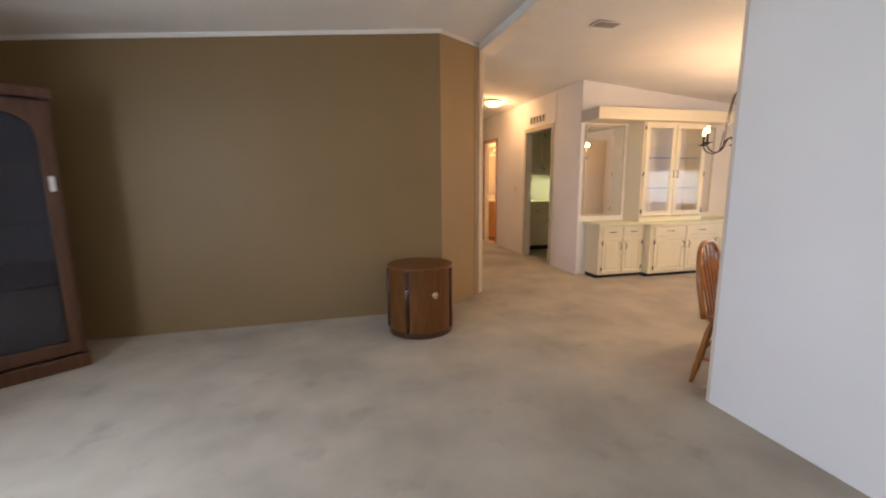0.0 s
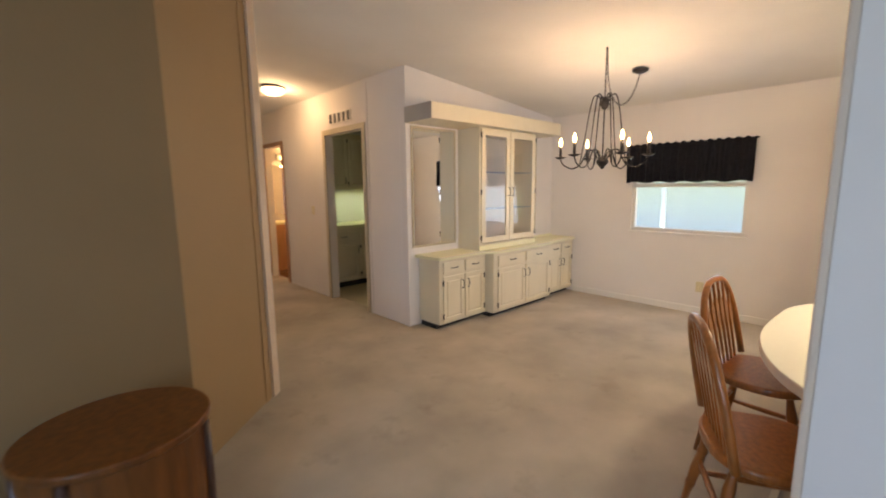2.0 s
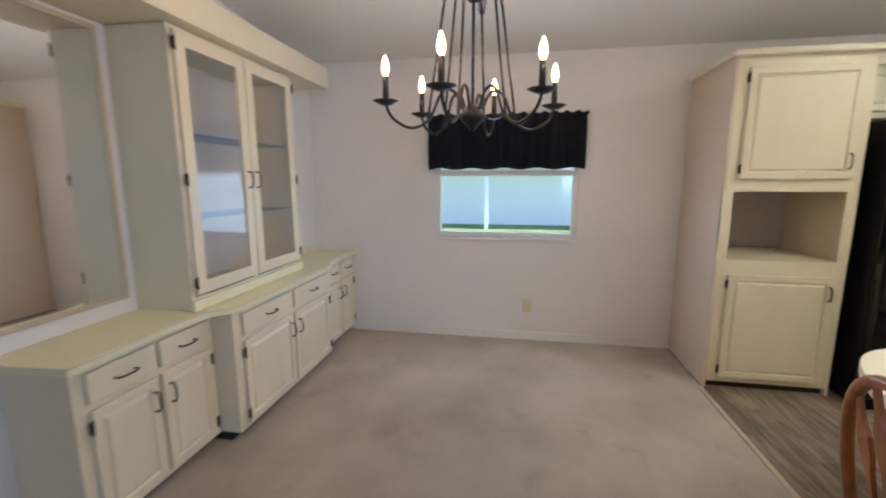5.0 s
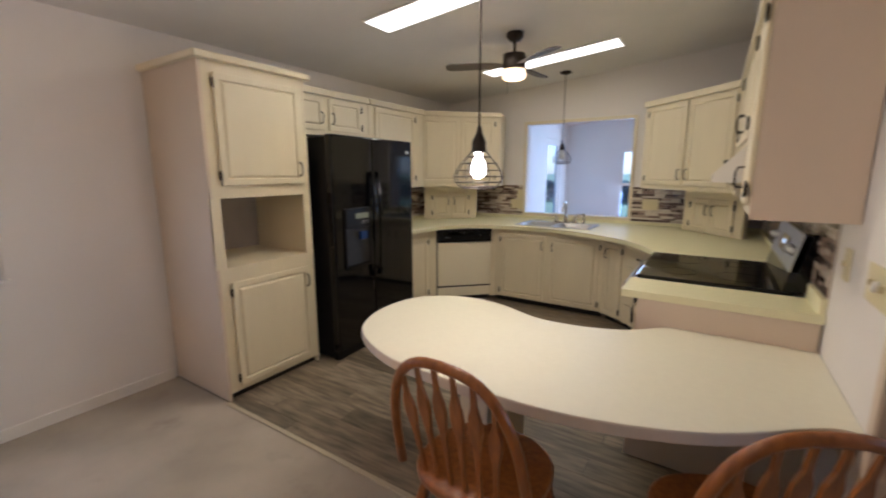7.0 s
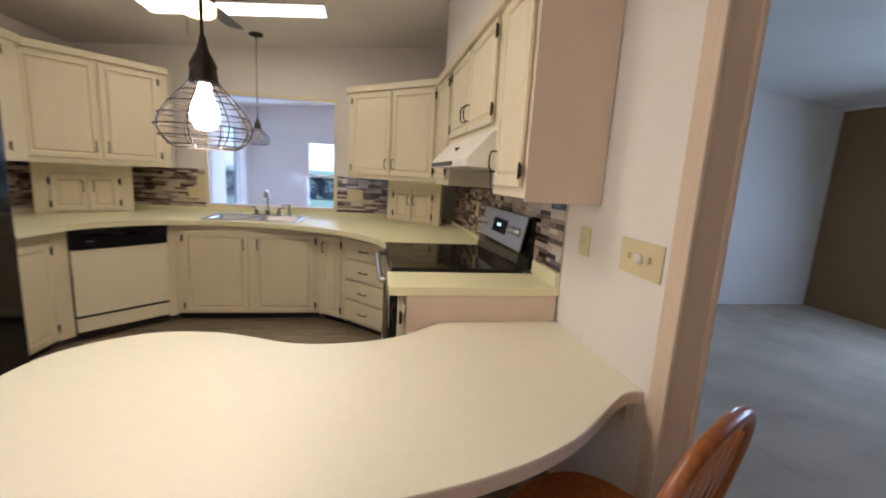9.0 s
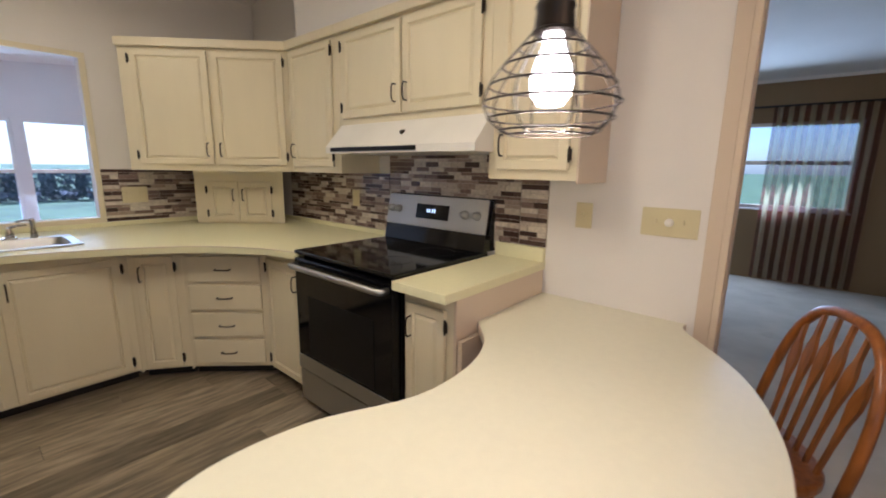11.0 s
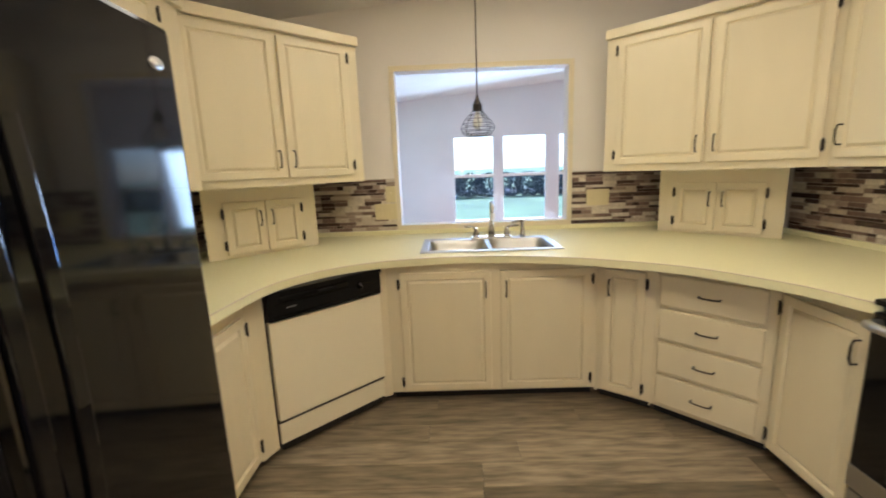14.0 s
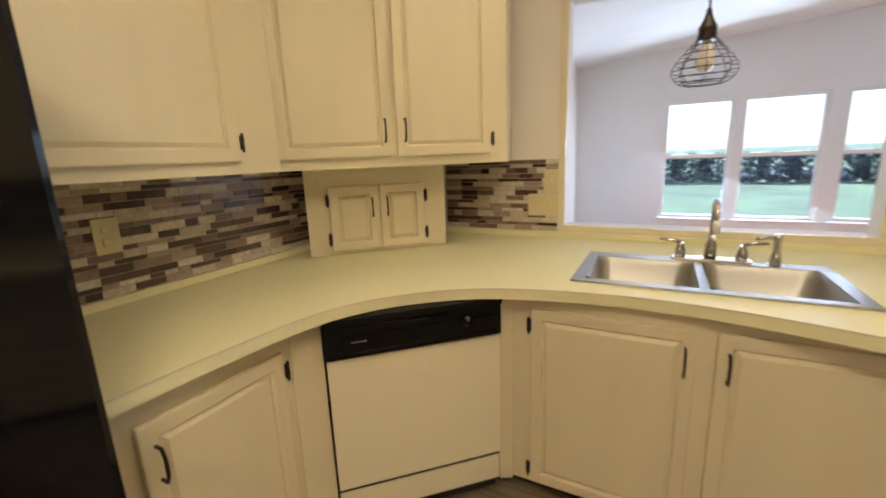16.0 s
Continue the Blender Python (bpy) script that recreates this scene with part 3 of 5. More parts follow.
# kitchen base units
c = cabinet("base_cabinet", pose(5.15, 0.19, 0, 0, 0, -90), 0.515, 0.58, 0, CT - 0.04, "cream base cabinet with one raised-panel door beside the refrigerator", group="kitchen base cabinets")
add_door(c, 0.08, 0.475, 0.10, 0.765, "r")
c = cabinet("sink_cabinet", pose(4.63, -0.875, 0, 0, 0, 180), 1.16, 0.6, 0, CT - 0.04, "cream sink cabinet with two raised-panel doors", group="kitchen base cabinets", hollow=0.2)
add_door(c, 0.075, 0.575, 0.085, 0.78, "l")
add_door(c, 0.625, 1.12, 0.085, 0.78, "r")
c = cabinet("narrow_cabinet", pose(3.465, -0.865, 0, 0, 0, 144), 0.275, 0.4, 0, CT - 0.04, "narrow cream base cabinet with one door", group="kitchen base cabinets")
add_door(c, 0.03, 0.235, 0.085, 0.78, "r")
bpy.data.objects[c.name]["label"] = "narrow cream base cabinet with one raised-panel door"
c = cabinet("drawer_cabinet", pose(3.243, -0.70, 0, 0, 0, 134), 0.50, 0.45, 0, CT - 0.04, "cream base cabinet with four stacked drawers", group="kitchen base cabinets")
for i in range(4):
    add_drawer(c, 0.03, 0.46, 0.096 + i * 0.176, 0.253 + i * 0.176)
c = cabinet("base_cabinet", pose(2.90, -0.335, 0, 0, 0, 90), 0.418, 0.66, 0, CT - 0.04, "cream base cabinet with one door beside the range", group="kitchen base cabinets")
add_door(c, 0.025, 0.39, 0.085, 0.78, "l")
c = cabinet("base_cabinet", pose(2.90, 0.858, 0, 0, 0, 90), 0.267, 0.68, 0, CT - 0.04, "cream base cabinet with one door and a beige end panel", group="kitchen base cabinets")
add_door(c, 0.025, 0.235, 0.085, 0.78, "r")
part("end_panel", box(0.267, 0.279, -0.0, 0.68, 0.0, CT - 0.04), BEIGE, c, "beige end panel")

fl = thing("cabinet_filler", pose(0, 0, 0), "cream filler panels between the kitchen base cabinets", "cabinet filler")
for pts in ([(5.15, -0.326), (5.11, -0.418), (5.55, -0.85), (5.72, -0.326)], [(4.672, -0.852), (4.63, -0.8745), (4.63, -1.40), (5.0, -1.2)], [(3.47, -0.875), (3.463, -0.868), (3.2, -1.2), (3.47, -1.4)], [(3.245, -0.70), (3.24, -0.697), (2.9, -1.0), (3.0, -1.0)], [(2.90, -0.337), (2.896, -0.345), (2.5, -0.75), (2.3, -0.6), (2.3, -0.337)]):
    part("panel", prism(pts, 0.055, CT - 0.042), CREAM, fl)

# dishwasher on the corner's slant
dwm = pose(5.105, -0.425, 0, 0, 0, 224.5)
d = thing("dishwasher", dwm, "built-in dishwasher with a cream front and black control panel", "dishwasher")
part("body", box(0.01, 0.59, 0.01, 0.45, 0.03, CT - 0.042), KICK, d)
part("door", box(0.0, 0.60, -0.025, 0.008, 0.20, 0.682, 0.004), APPLIANCE, d, "plain cream door panel")
part("lower_panel", box(0.0, 0.60, -0.012, 0.008, 0.075, 0.180, 0.004), APPLIANCE, d)
# black filler stands in for the shade in the gap below the door
part("gap_strip", box(0.0, 0.60, -0.010, 0.008, 0.1805, 0.1995), KICK, d)
cp = part("control_panel", box(0.0, 0.60, -0.04, 0.008, 0.688, 0.828, 0.006), BLACKP, d, "black control panel")
part("top_lip", box(0.0, 0.60, -0.052, -0.039, 0.806, 0.828, 0.004), BLACKP, cp)
part("latch_slot", box(0.05, 0.40, -0.046, -0.039, 0.772, 0.798, 0.003), BLACK, cp)
part("latch", box(0.24, 0.33, -0.056, -0.045, 0.778, 0.792, 0.003), BLACKP, cp)
part("frame_strip", box(0.03, 0.57, -0.044, -0.039, 0.762, 0.767, 0.001), BLACK, cp)
part("lower_ridge", box(0.02, 0.58, -0.046, -0.039, 0.704, 0.712, 0.002), BLACK, cp)
k = lathe([(0.02, 0), (0.019, 0.012), (0.008, 0.014), (0.007, 0.024), (0.0, 0.024)], 20)
k.transform(pose(0.47, -0.04, 0.758, 90, 0, 0))
part("knob", k, BLACK, cp)
part("marking", box(0.08, 0.13, -0.0412, -0.039, 0.74, 0.744), STEEL, cp)

# worktop with its bowed front
front = flat([(2.93, 0.087), (2.955, 0.03), (3.02, -0.16), (3.25, -0.475), (3.68, -0.73), (4.15, -0.835), (4.58, -0.79), (4.86, -0.645), (5.04, -0.40), (5.095, -0.05), (5.10, 0.19)], 7)
outline = front + [(EAST, 0.19), (EAST, BACK), (2.21, BACK), (2.21, 0.087)]
wt = thing("worktop", pose(0, 0, 0), "cream laminate worktop with a bowed front edge", "worktop")
SINKX0, SINKX1, SINKY0, SINKY1 = 3.66, 4.42, -1.37, -0.955
# the top is laid in pieces round the sink's cut-out
bm = bmesh.new()
vs = [bm.verts.new((x, y, CT)) for x, y in outline]
hole = [bm.verts.new(p) for p in ((SINKX0, SINKY0, CT), (SINKX1, SINKY0, CT), (SINKX1, SINKY1, CT), (SINKX0, SINKY1, CT))]
ed = [bm.edges.new((vs[i], vs[(i + 1) % len(vs)])) for i in range(len(vs))] + [bm.edges.new((hole[i], hole[(i + 1) % 4])) for i in range(4)]
bmesh.ops.triangle_fill(bm, use_beauty=True, use_dissolve=False, edges=ed)
kill = [f for f in bm.faces if SINKX0 < f.calc_center_median().x < SINKX1 and SINKY0 < f.calc_center_median().y < SINKY1 and all(v in hole for v in f.verts)]
bmesh.ops.delete(bm, geom=kill, context="FACES")
g = bmesh.ops.extrude_face_region(bm, geom=bm.faces[:])
for v in g["geom"]:
    if isinstance(v, bmesh.types.BMVert):
        v.co.z -= 0.038
part("slab", finish(bm), COUNTER, wt)
part("edge_line", tube([(x, y, CT - 0.001) for x, y in front], 0.0022, 5), EDGE, wt, "darker laminate seam")
part("splash_lip", box(2.235, 5.728, BACK, BACK + 0.02, CT, CT + 0.03, 0.004), COUNTER, wt)
part("splash_lip", box(2.21, 2.232, -1.70, 0.085, CT, CT + 0.03, 0.004), COUNTER, wt)
part("splash_lip", box(5.73, EAST, -1.685, 0.19, CT, CT + 0.03, 0.004), COUNTER, wt)
wt2 = thing("worktop", pose(0, 0, 0), "short cream laminate worktop beside the range", "worktop")
part("slab", box(2.21, 2.975, 0.858, 1.142, CT - 0.038, CT, 0.003), COUNTER, wt2)
part("splash_lip", box(2.211, 2.235, 0.858, 1.14, CT, CT + 0.07, 0.004), COUNTER, wt2)

# sink and taps
s = thing("sink", pose(0, 0, 0), "double-bowl stainless steel sink set in the worktop", "sink")


def bowl(x0, x1, y0, y1):
    b = bmesh.new()
    rings = []
    for inset, z, r in ((0.0, CT + 0.006, 0.05), (0.012, CT - 0.02, 0.05), (0.022, CT - 0.14, 0.055), (0.06, CT - 0.165, 0.05)):
        ring = []
        for cx, cy, a0 in ((x1 - inset - r, y1 - inset - r, 0), (x0 + inset + r, y1 - inset - r, 90), (x0 + inset + r, y0 + inset + r, 180), (x1 - inset - r, y0 + inset + r, 270)):
            for k in range(6):
                a = radians(a0 + k * 18)
                ring.append(b.verts.new((cx + r * math.cos(a), cy + r * math.sin(a), z)))
        rings.append(ring)
    for A, B in zip(rings, rings[1:]):
        for k in range(24):
            b.faces.new((A[k], A[(k + 1) % 24], B[(k + 1) % 24], B[k]))
    b.faces.new(rings[-1])
    for f in b.faces:
        f.smooth = True
    return b


xm = (SINKX0 + SINKX1) / 2
part("bowl", bowl(SINKX0 + 0.02, xm - 0.012, SINKY0 + 0.05, SINKY1 - 0.015), STEEL, s)
part("bowl", bowl(xm + 0.012, SINKX1 - 0.02, SINKY0 + 0.05, SINKY1 - 0.015), STEEL, s)
rim = box(SINKX0 - 0.02, SINKX1 + 0.02, SINKY0 - 0.02, SINKY0 + 0.052, CT + 0.001, CT + 0.008, 0.003)
box(SINKX0 - 0.02, SINKX1 + 0.02, SINKY1 - 0.017, SINKY1 + 0.02, CT + 0.001, CT + 0.008, 0.003, rim)
for x0, x1 in ((SINKX0 - 0.02, SINKX0 + 0.022), (xm - 0.014, xm + 0.014), (SINKX1 - 0.022, SINKX1 + 0.02)):
    box(x0, x1, SINKY0 + 0.05, SINKY1 - 0.016, CT + 0.001, CT + 0.0075, 0.002, rim)
part("rim", rim, STEEL, s)
for cx in ((SINKX0 + xm) / 2, (SINKX1 + xm) / 2):
    part("drain", lathe([(0.0, CT - 0.164), (0.04, CT - 0.163), (0.042, CT - 0.160), (0.03, CT - 0.158), (0.0, CT - 0.160)], 20, cx, -1.16), CHROME, s)
t = thing("faucet", pose(4.0, -1.355, CT + 0.008), "brushed nickel gooseneck faucet with two lever handles and a sprayer", "faucet")
part("base_plate", box(-0.13, 0.13, -0.028, 0.028, 0, 0.012, 0.005), CHROME, t)
part("spout_base", lathe([(0.022, 0.012), (0.02, 0.06), (0.013, 0.08), (0.012, 0.10)], 16), CHROME, t)
part("spout", tube(spline([(0, 0, 0.09), (0, 0, 0.17), (0, 0.015, 0.215), (0, 0.055, 0.235), (0, 0.095, 0.215), (0, 0.108, 0.17)], 6), 0.010, 10), CHROME, t)
part("nozzle", lathe([(0.012, 0.125), (0.014, 0.15), (0.011, 0.172)], 14, 0, 0.108), TRIM, t, "white nozzle tip")
for sx in (-1, 1):
    h = part("valve", lathe([(0.020, 0.012), (0.018, 0.04), (0.012, 0.055), (0.012, 0.066)], 16, sx * 0.10), CHROME, t)
    part("lever", tube([(sx * 0.10, 0, 0.066), (sx * 0.13, 0.0, 0.075), (sx * 0.175, 0.005, 0.078)], [0.008, 0.007, 0.005], 8), CHROME, h)
sp = thing("sink_sprayer", pose(3.80, -1.35, CT + 0.008), "brushed nickel soap pump on the sink rim", "soap pump")
part("base", lathe([(0.018, 0), (0.016, 0.03), (0.012, 0.05), (0.012, 0.095), (0.015, 0.10), (0.012, 0.115)], 16), CHROME, sp)
part("spout", tube([(0, 0, 0.10), (0.03, 0.02, 0.108), (0.07, 0.03, 0.10)], 0.007, 8), CHROME, sp)

# upper units
UZ0, UZ1 = 1.275, 2.10
c = cabinet("wall_cabinet", pose(5.42, 0.26, 0, 0, 0, -90), 0.875, 0.32, UZ0, UZ1, "cream wall cabinet with one wide raised-panel door", 0, group="kitchen wall cabinets", lip=1)
add_door(c, 0.08, 0.705, UZ0 + 0.04, UZ1 - 0.06, "r", "bottom")
c = cabinet("wall_cabinet", pose(5.42, 1.255, 0, 0, 0, -90), 0.99, 0.32, 1.74, UZ1, "low cream wall cabinet with two doors above the refrigerator", 0, group="kitchen wall cabinets", lip=1)
add_door(c, 0.10, 0.44, 1.78, UZ1 - 0.06, "l", "bottom")
add_door(c, 0.50, 0.88, 1.78, UZ1 - 0.06, "r", "bottom")
L = math.hypot(0.68, 0.68)
c = cabinet("corner_wall_cabinet", pose(5.474, -0.625, 0, 0, 0, 225), L, 0.3, UZ0, UZ1, "cream corner wall cabinet with two raised-panel doors", 0, [(0, 0), (L, 0), (L + 0.16, 0.28), (L * 0.5, 0.62), (-0.18, 0.18)], "kitchen wall cabinets", 1)
add_door(c, 0.02, 0.455, UZ0 + 0.04, UZ1 - 0.06, "l", "bottom")
add_door(c, 0.475, 0.88, UZ0 + 0.04, UZ1 - 0.06, "r", "bottom")
c = cabinet("corner_wall_cabinet", pose(3.27, -1.40, 0, 0, 0, 135), 1.065, 0.3, UZ0, UZ1, "cream corner wall cabinet with two raised-panel doors", 0, [(0, 0), (1.065, 0), (1.255, 0.20), (0.535, 0.66), (-0.13, 0.28)], "kitchen wall cabinets", 1)
add_door(c, 0.075, 0.555, UZ0 + 0.04, UZ1 - 0.06, "l", "bottom")
add_door(c, 0.58, 1.035, UZ0 + 0.04, UZ1 - 0.06, "r", "bottom")
c = cabinet("wall_cabinet", pose(2.515, -0.645, 0, 0, 0, 90), 0.56, 0.30, UZ0, UZ1, "cream wall cabinet with one raised-panel door", 0, group="kitchen wall cabinets", lip=1)
add_door(c, 0.04, 0.50, UZ0 + 0.04, UZ1 - 0.06, "r", "bottom")
c = cabinet("hood_cabinet", pose(2.515, -0.083, 0, 0, 0, 90), 1.075, 0.30, 1.555, UZ1, "cream wall cabinet with two doors above the range hood", 0, group="kitchen wall cabinets", lip=1)
add_door(c, 0.05, 0.53, 1.59, UZ1 - 0.06, "l", "bottom")
add_door(c, 0.55, 1.03, 1.59, UZ1 - 0.06, "r", "bottom")
c = cabinet("wall_cabinet", pose(2.515, 0.994, 0, 0, 0, 90), 0.406, 0.30, UZ0, UZ1, "tall cream wall cabinet with a beige end panel", 0, group="kitchen wall cabinets", lip=1)
add_door(c, 0.05, 0.375, UZ0 + 0.04, UZ1 - 0.06, "r", "bottom")
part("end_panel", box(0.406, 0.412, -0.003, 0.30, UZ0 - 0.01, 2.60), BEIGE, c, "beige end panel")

# small door boxes under the corner wall cabinets
c = cabinet("counter_cabinet", pose(5.605, -0.895, 0, 0, 0, 225), 0.66, 0.15, CT + 0.002, UZ0 - 0.002, "small cream cabinet with two doors on the worktop", 0, [(0, 0), (0.66, 0), (0.60, 0.12), (0.06, 0.12)], group="counter cabinets")
add_door(c, 0.10, 0.325, CT + 0.02, UZ0 - 0.085, "l")
add_door(c, 0.335, 0.55, CT + 0.02, UZ0 - 0.085, "r")
c = cabinet("counter_cabinet", pose(2.87, -1.47, 0, 0, 0, 135), 0.66, 0.15, CT + 0.002, UZ0 - 0.002, "small cream cabinet with two doors on the worktop", 0, [(0, 0), (0.66, 0), (0.60, 0.12), (0.06, 0.12)], group="counter cabinets")
add_door(c, 0.10, 0.325, CT + 0.02, UZ0 - 0.085, "l")
add_door(c, 0.335, 0.57, CT + 0.02, UZ0 - 0.085, "r")

# range hood
h = thing("range_hood", pose(2.65, -0.045, 0, 0, 0, 90), "cream range hood under the wall cabinet", "range hood")
b = bmesh.new()
prof = [(0.0, 1.39), (0.0, 1.425), (0.115, 1.552), (0.43, 1.552), (0.43, 1.39)]
for x in (0.0, 1.06):
    for y, z in prof:
        b.verts.new((x, y, z))
b.verts.ensure_lookup_table()
b.faces.new([b.verts[i] for i in range(5)])
b.faces.new([b.verts[i + 5] for i in range(5)])
for i in range(5):
    b.faces.new((b.verts[i], b.verts[(i + 1) % 5], b.verts[(i + 1) % 5 + 5], b.verts[i + 5]))
part("canopy", finish(b), TRIM, h)
part("vent_slot", box(0.05, 0.72, -0.004, 0.02, 1.398, 1.42), BLACKP, h, "black slot strip")
part("switch", tube([(0.575, 0.045, 1.487), (0.575, 0.075, 1.492)], 0.011, 10), BRONZE, h)

# range
r = thing("range", pose(2.92, 0.08, 0, 0, 0, 90), "freestanding stainless steel range with a black glass cooktop and oven door", "range")
part("body", box(0.0, 0.762, 0.02, 0.66, 0.04, CT - 0.005), BLACKP, r)
part("cooktop", box(-0.004, 0.766, -0.03, 0.64, CT - 0.004, CT + 0.016, 0.006), BLACK, r, "black glass cooktop")
dr = part("oven_door", box(0.004, 0.758, -0.035, 0.018, 0.235, 0.848, 0.008), BLACK, r, "black glass oven door")
part("oven_window", box(0.12, 0.64, -0.0375, -0.034, 0.33, 0.66, 0.002), BLACKP, dr)
part("door_band", box(0.004, 0.758, -0.038, -0.0345, 0.235, 0.315, 0.002), STEEL, dr, "stainless steel lower band")
hd = tube([(0.03, -0.036, 0.815), (0.03, -0.075, 0.815), (0.06, -0.082, 0.815), (0.70, -0.082, 0.815), (0.732, -0.075, 0.815), (0.732, -0.036, 0.815)], 0.015, 10)
part("handle", hd, STEEL, dr, "stainless steel bar handle")
part("storage_drawer", box(0.004, 0.758, -0.03, 0.018, 0.045, 0.222, 0.006), STEEL, r, "stainless steel storage drawer")
for i in range(4):
    x, y, rr = ((0.2, 0.16, 0.11), (0.56, 0.16, 0.09), (0.2, 0.44, 0.08), (0.56, 0.44, 0.11))[i]
    part("burner_ring", tube([(x + rr * math.cos(a * math.tau / 32), y + rr * math.sin(a * math.tau / 32), CT + 0.0162) for a in range(32)], 0.0007, 4, True), IRON, r)
bg = bmesh.new()
for x in (0.0, 0.762):
    for y, z in ((0.60, CT + 0.016), (0.655, CT + 0.29), (0.715, CT + 0.29), (0.715, CT + 0.016)):
        bg.verts.new((x, y, z))
bg.verts.ensure_lookup_table()
bg.faces.new([bg.verts[i] for i in range(4)])
bg.faces.new([bg.verts[i + 4] for i in range(4)])
for i in range(4):
    bg.faces.new((bg.verts[i], bg.verts[(i + 1) % 4], bg.verts[(i + 1) % 4 + 4], bg.verts[i + 4]))
back = part("backguard", finish(bg), BLACK, r)
tilt = pose(0, 0.62, CT + 0.105, -11.3, 0, 0)


def on_guard(bm):
    bm.transform(tilt)
    return bm


part("control_strip", on_guard(box(0.0, 0.762, -0.008, 0.03, 0.0, 0.185, 0.004)), STEEL, back, "stainless steel control strip")
part("display", on_guard(box(0.25, 0.50, -0.011, 0.0, 0.05, 0.135, 0.002)), BLACK, back)
for i, x in enumerate((0.335, 0.352, 0.374, 0.391)):
    part("digit", on_guard(box(x, x + 0.010, -0.0122, -0.0105, 0.088, 0.108)), DISPLAY, back)
for x in (0.045, 0.10, 0.615, 0.695):
    k = lathe([(0.024, 0), (0.024, 0.008), (0.019, 0.012), (0.017, 0.032), (0.0, 0.034)], 18)
    k.transform(pose(x, -0.008, 0.095, 90, 0, 0))
    part("knob", on_guard(k), STEEL, back)

# refrigerator
f = thing("refrigerator", pose(4.915, 1.205, 0, 0, 0, -87.2), "glossy black side-by-side refrigerator with an ice dispenser", "refrigerator")
part("body", box(0.01, 0.99, 0.07, 0.78, 0.02, 1.69, 0.006), BLACKP, f)
part("grille", box(0.01, 0.99, 0.03, 0.07, 0.0, 0.075), BLACKP, f)
ld = part("door", box(0.0, 0.435, 0.0, 0.066, 0.08, 1.705, 0.014), BLACK, f, "glossy black freezer door")
rd = part("door", box(0.442, 1.0, 0.0, 0.066, 0.08, 1.705, 0.014), BLACK, f, "glossy black refrigerator door")
SIDEWAYS = Matrix(((0, 0, 1, 0), (1, 0, 0, 0), (0, 1, 0, 0), (0, 0, 0, 1)))
for dd, x in ((ld, 0.398), (rd, 0.476)):
    outer = [(-0.030 - 0.018 * math.sin(math.pi * q / 14), 0.60 + 0.84 * q / 14) for q in range(15)]
    inner = [(-0.016 - 0.018 * math.sin(math.pi * q / 14), 0.64 + 0.76 * q / 14) for q in range(14, -1, -1)]
    hb_ = prism([(0.0, 0.60)] + outer + [(0.0, 1.44), (0.0, 1.40)] + inner + [(0.0, 0.64)], x, x + 0.034, 0.004)
    hb_.transform(SIDEWAYS)
    part("handle", hb_, BLACK, dd, "flat bowed black handle")
dp = part("dispenser", box(0.10, 0.385, -0.018, 0.01, 1.045, 1.20, 0.010), BLACKP, ld, "black ice and water dispenser")
part("recess", box(0.11, 0.375, -0.004, 0.002, 0.74, 1.046, 0.001), KICK, dp)
part("recess_side", box(0.375, 0.385, -0.016, 0.002, 0.74, 1.045, 0.003), BLACKP, dp)
part("recess_side", box(0.10, 0.11, -0.016, 0.002, 0.74, 1.045, 0.003), BLACKP, dp)
part("drip_tray", box(0.11, 0.375, -0.022, 0.002, 0.735, 0.765, 0.006), BLACK, dp)
part("screen", box(0.21, 0.355, -0.020, 0.0, 1.118, 1.160, 0.001), mat("dim_screen", (0.20, 0.22, 0.15), 0.35), dp)
for x in (0.29, 0.315, 0.34):
    kb = lathe([(0.006, 0), (0.006, 0.003), (0.0, 0.005)], 14)
    kb.transform(pose(x, -0.0175, 1.094, 90, 0, 0))
    part("button", kb, STEEL, dp)
    part("marking", box(x - 0.008, x + 0.008, -0.0186, -0.017, 1.076, 1.079), STEEL, dp)
part("paddle", box(0.255, 0.335, -0.030, 0.0, 0.955, 1.02, 0.006), BLUE, dp)
dp.location.z = -0.03
b = lathe([(0.0, 0.0), (0.022, 0.0), (0.020, 0.004), (0.0, 0.005)], 24)
b.transform(Matrix.Translation((0.925, 0.0, 1.608)) @ Matrix.Rotation(radians(90), 4, "X") @ Matrix.Diagonal((1.3, 0.75, 1, 1)))
part("badge", b, STEEL, rd, "oval silver badge")

# pantry
p = thing("pantry_cabinet", pose(5.09, 1.985, 0, 0, 0, -90), "tall cream pantry cabinet with an open microwave niche", "cabinet")
W, D = 0.722, 0.65
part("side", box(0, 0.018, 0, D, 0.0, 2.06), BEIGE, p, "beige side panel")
part("side", box(W - 0.018, W, 0, D, 0.0, 2.06), CREAM, p)
part("lower_body", box(0.018, W - 0.018, 0.002, D, 0.05, 0.86), CREAM, p)
part("upper_body", box(0.018, W - 0.018, 0.002, D, 1.285, 2.06), CREAM, p)
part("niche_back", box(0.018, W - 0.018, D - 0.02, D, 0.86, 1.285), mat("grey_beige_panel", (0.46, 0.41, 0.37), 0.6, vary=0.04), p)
part("stile", box(0.0, 0.06, -0.002, 0.018, 0.86, 1.285), CREAM, p)
part("stile", box(W - 0.06, W, -0.002, 0.018, 0.86, 1.285), CREAM, p)
part("crown", box(-0.03, W + 0.03, -0.04, D, 2.06, 2.10, 0.01), CREAM, p)
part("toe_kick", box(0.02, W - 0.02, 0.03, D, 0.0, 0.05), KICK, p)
add_door(p, 0.075, W - 0.06, 1.36, 2.0, "l", "bottom")
add_door(p, 0.075, W - 0.06, 0.085, 0.77, "l")

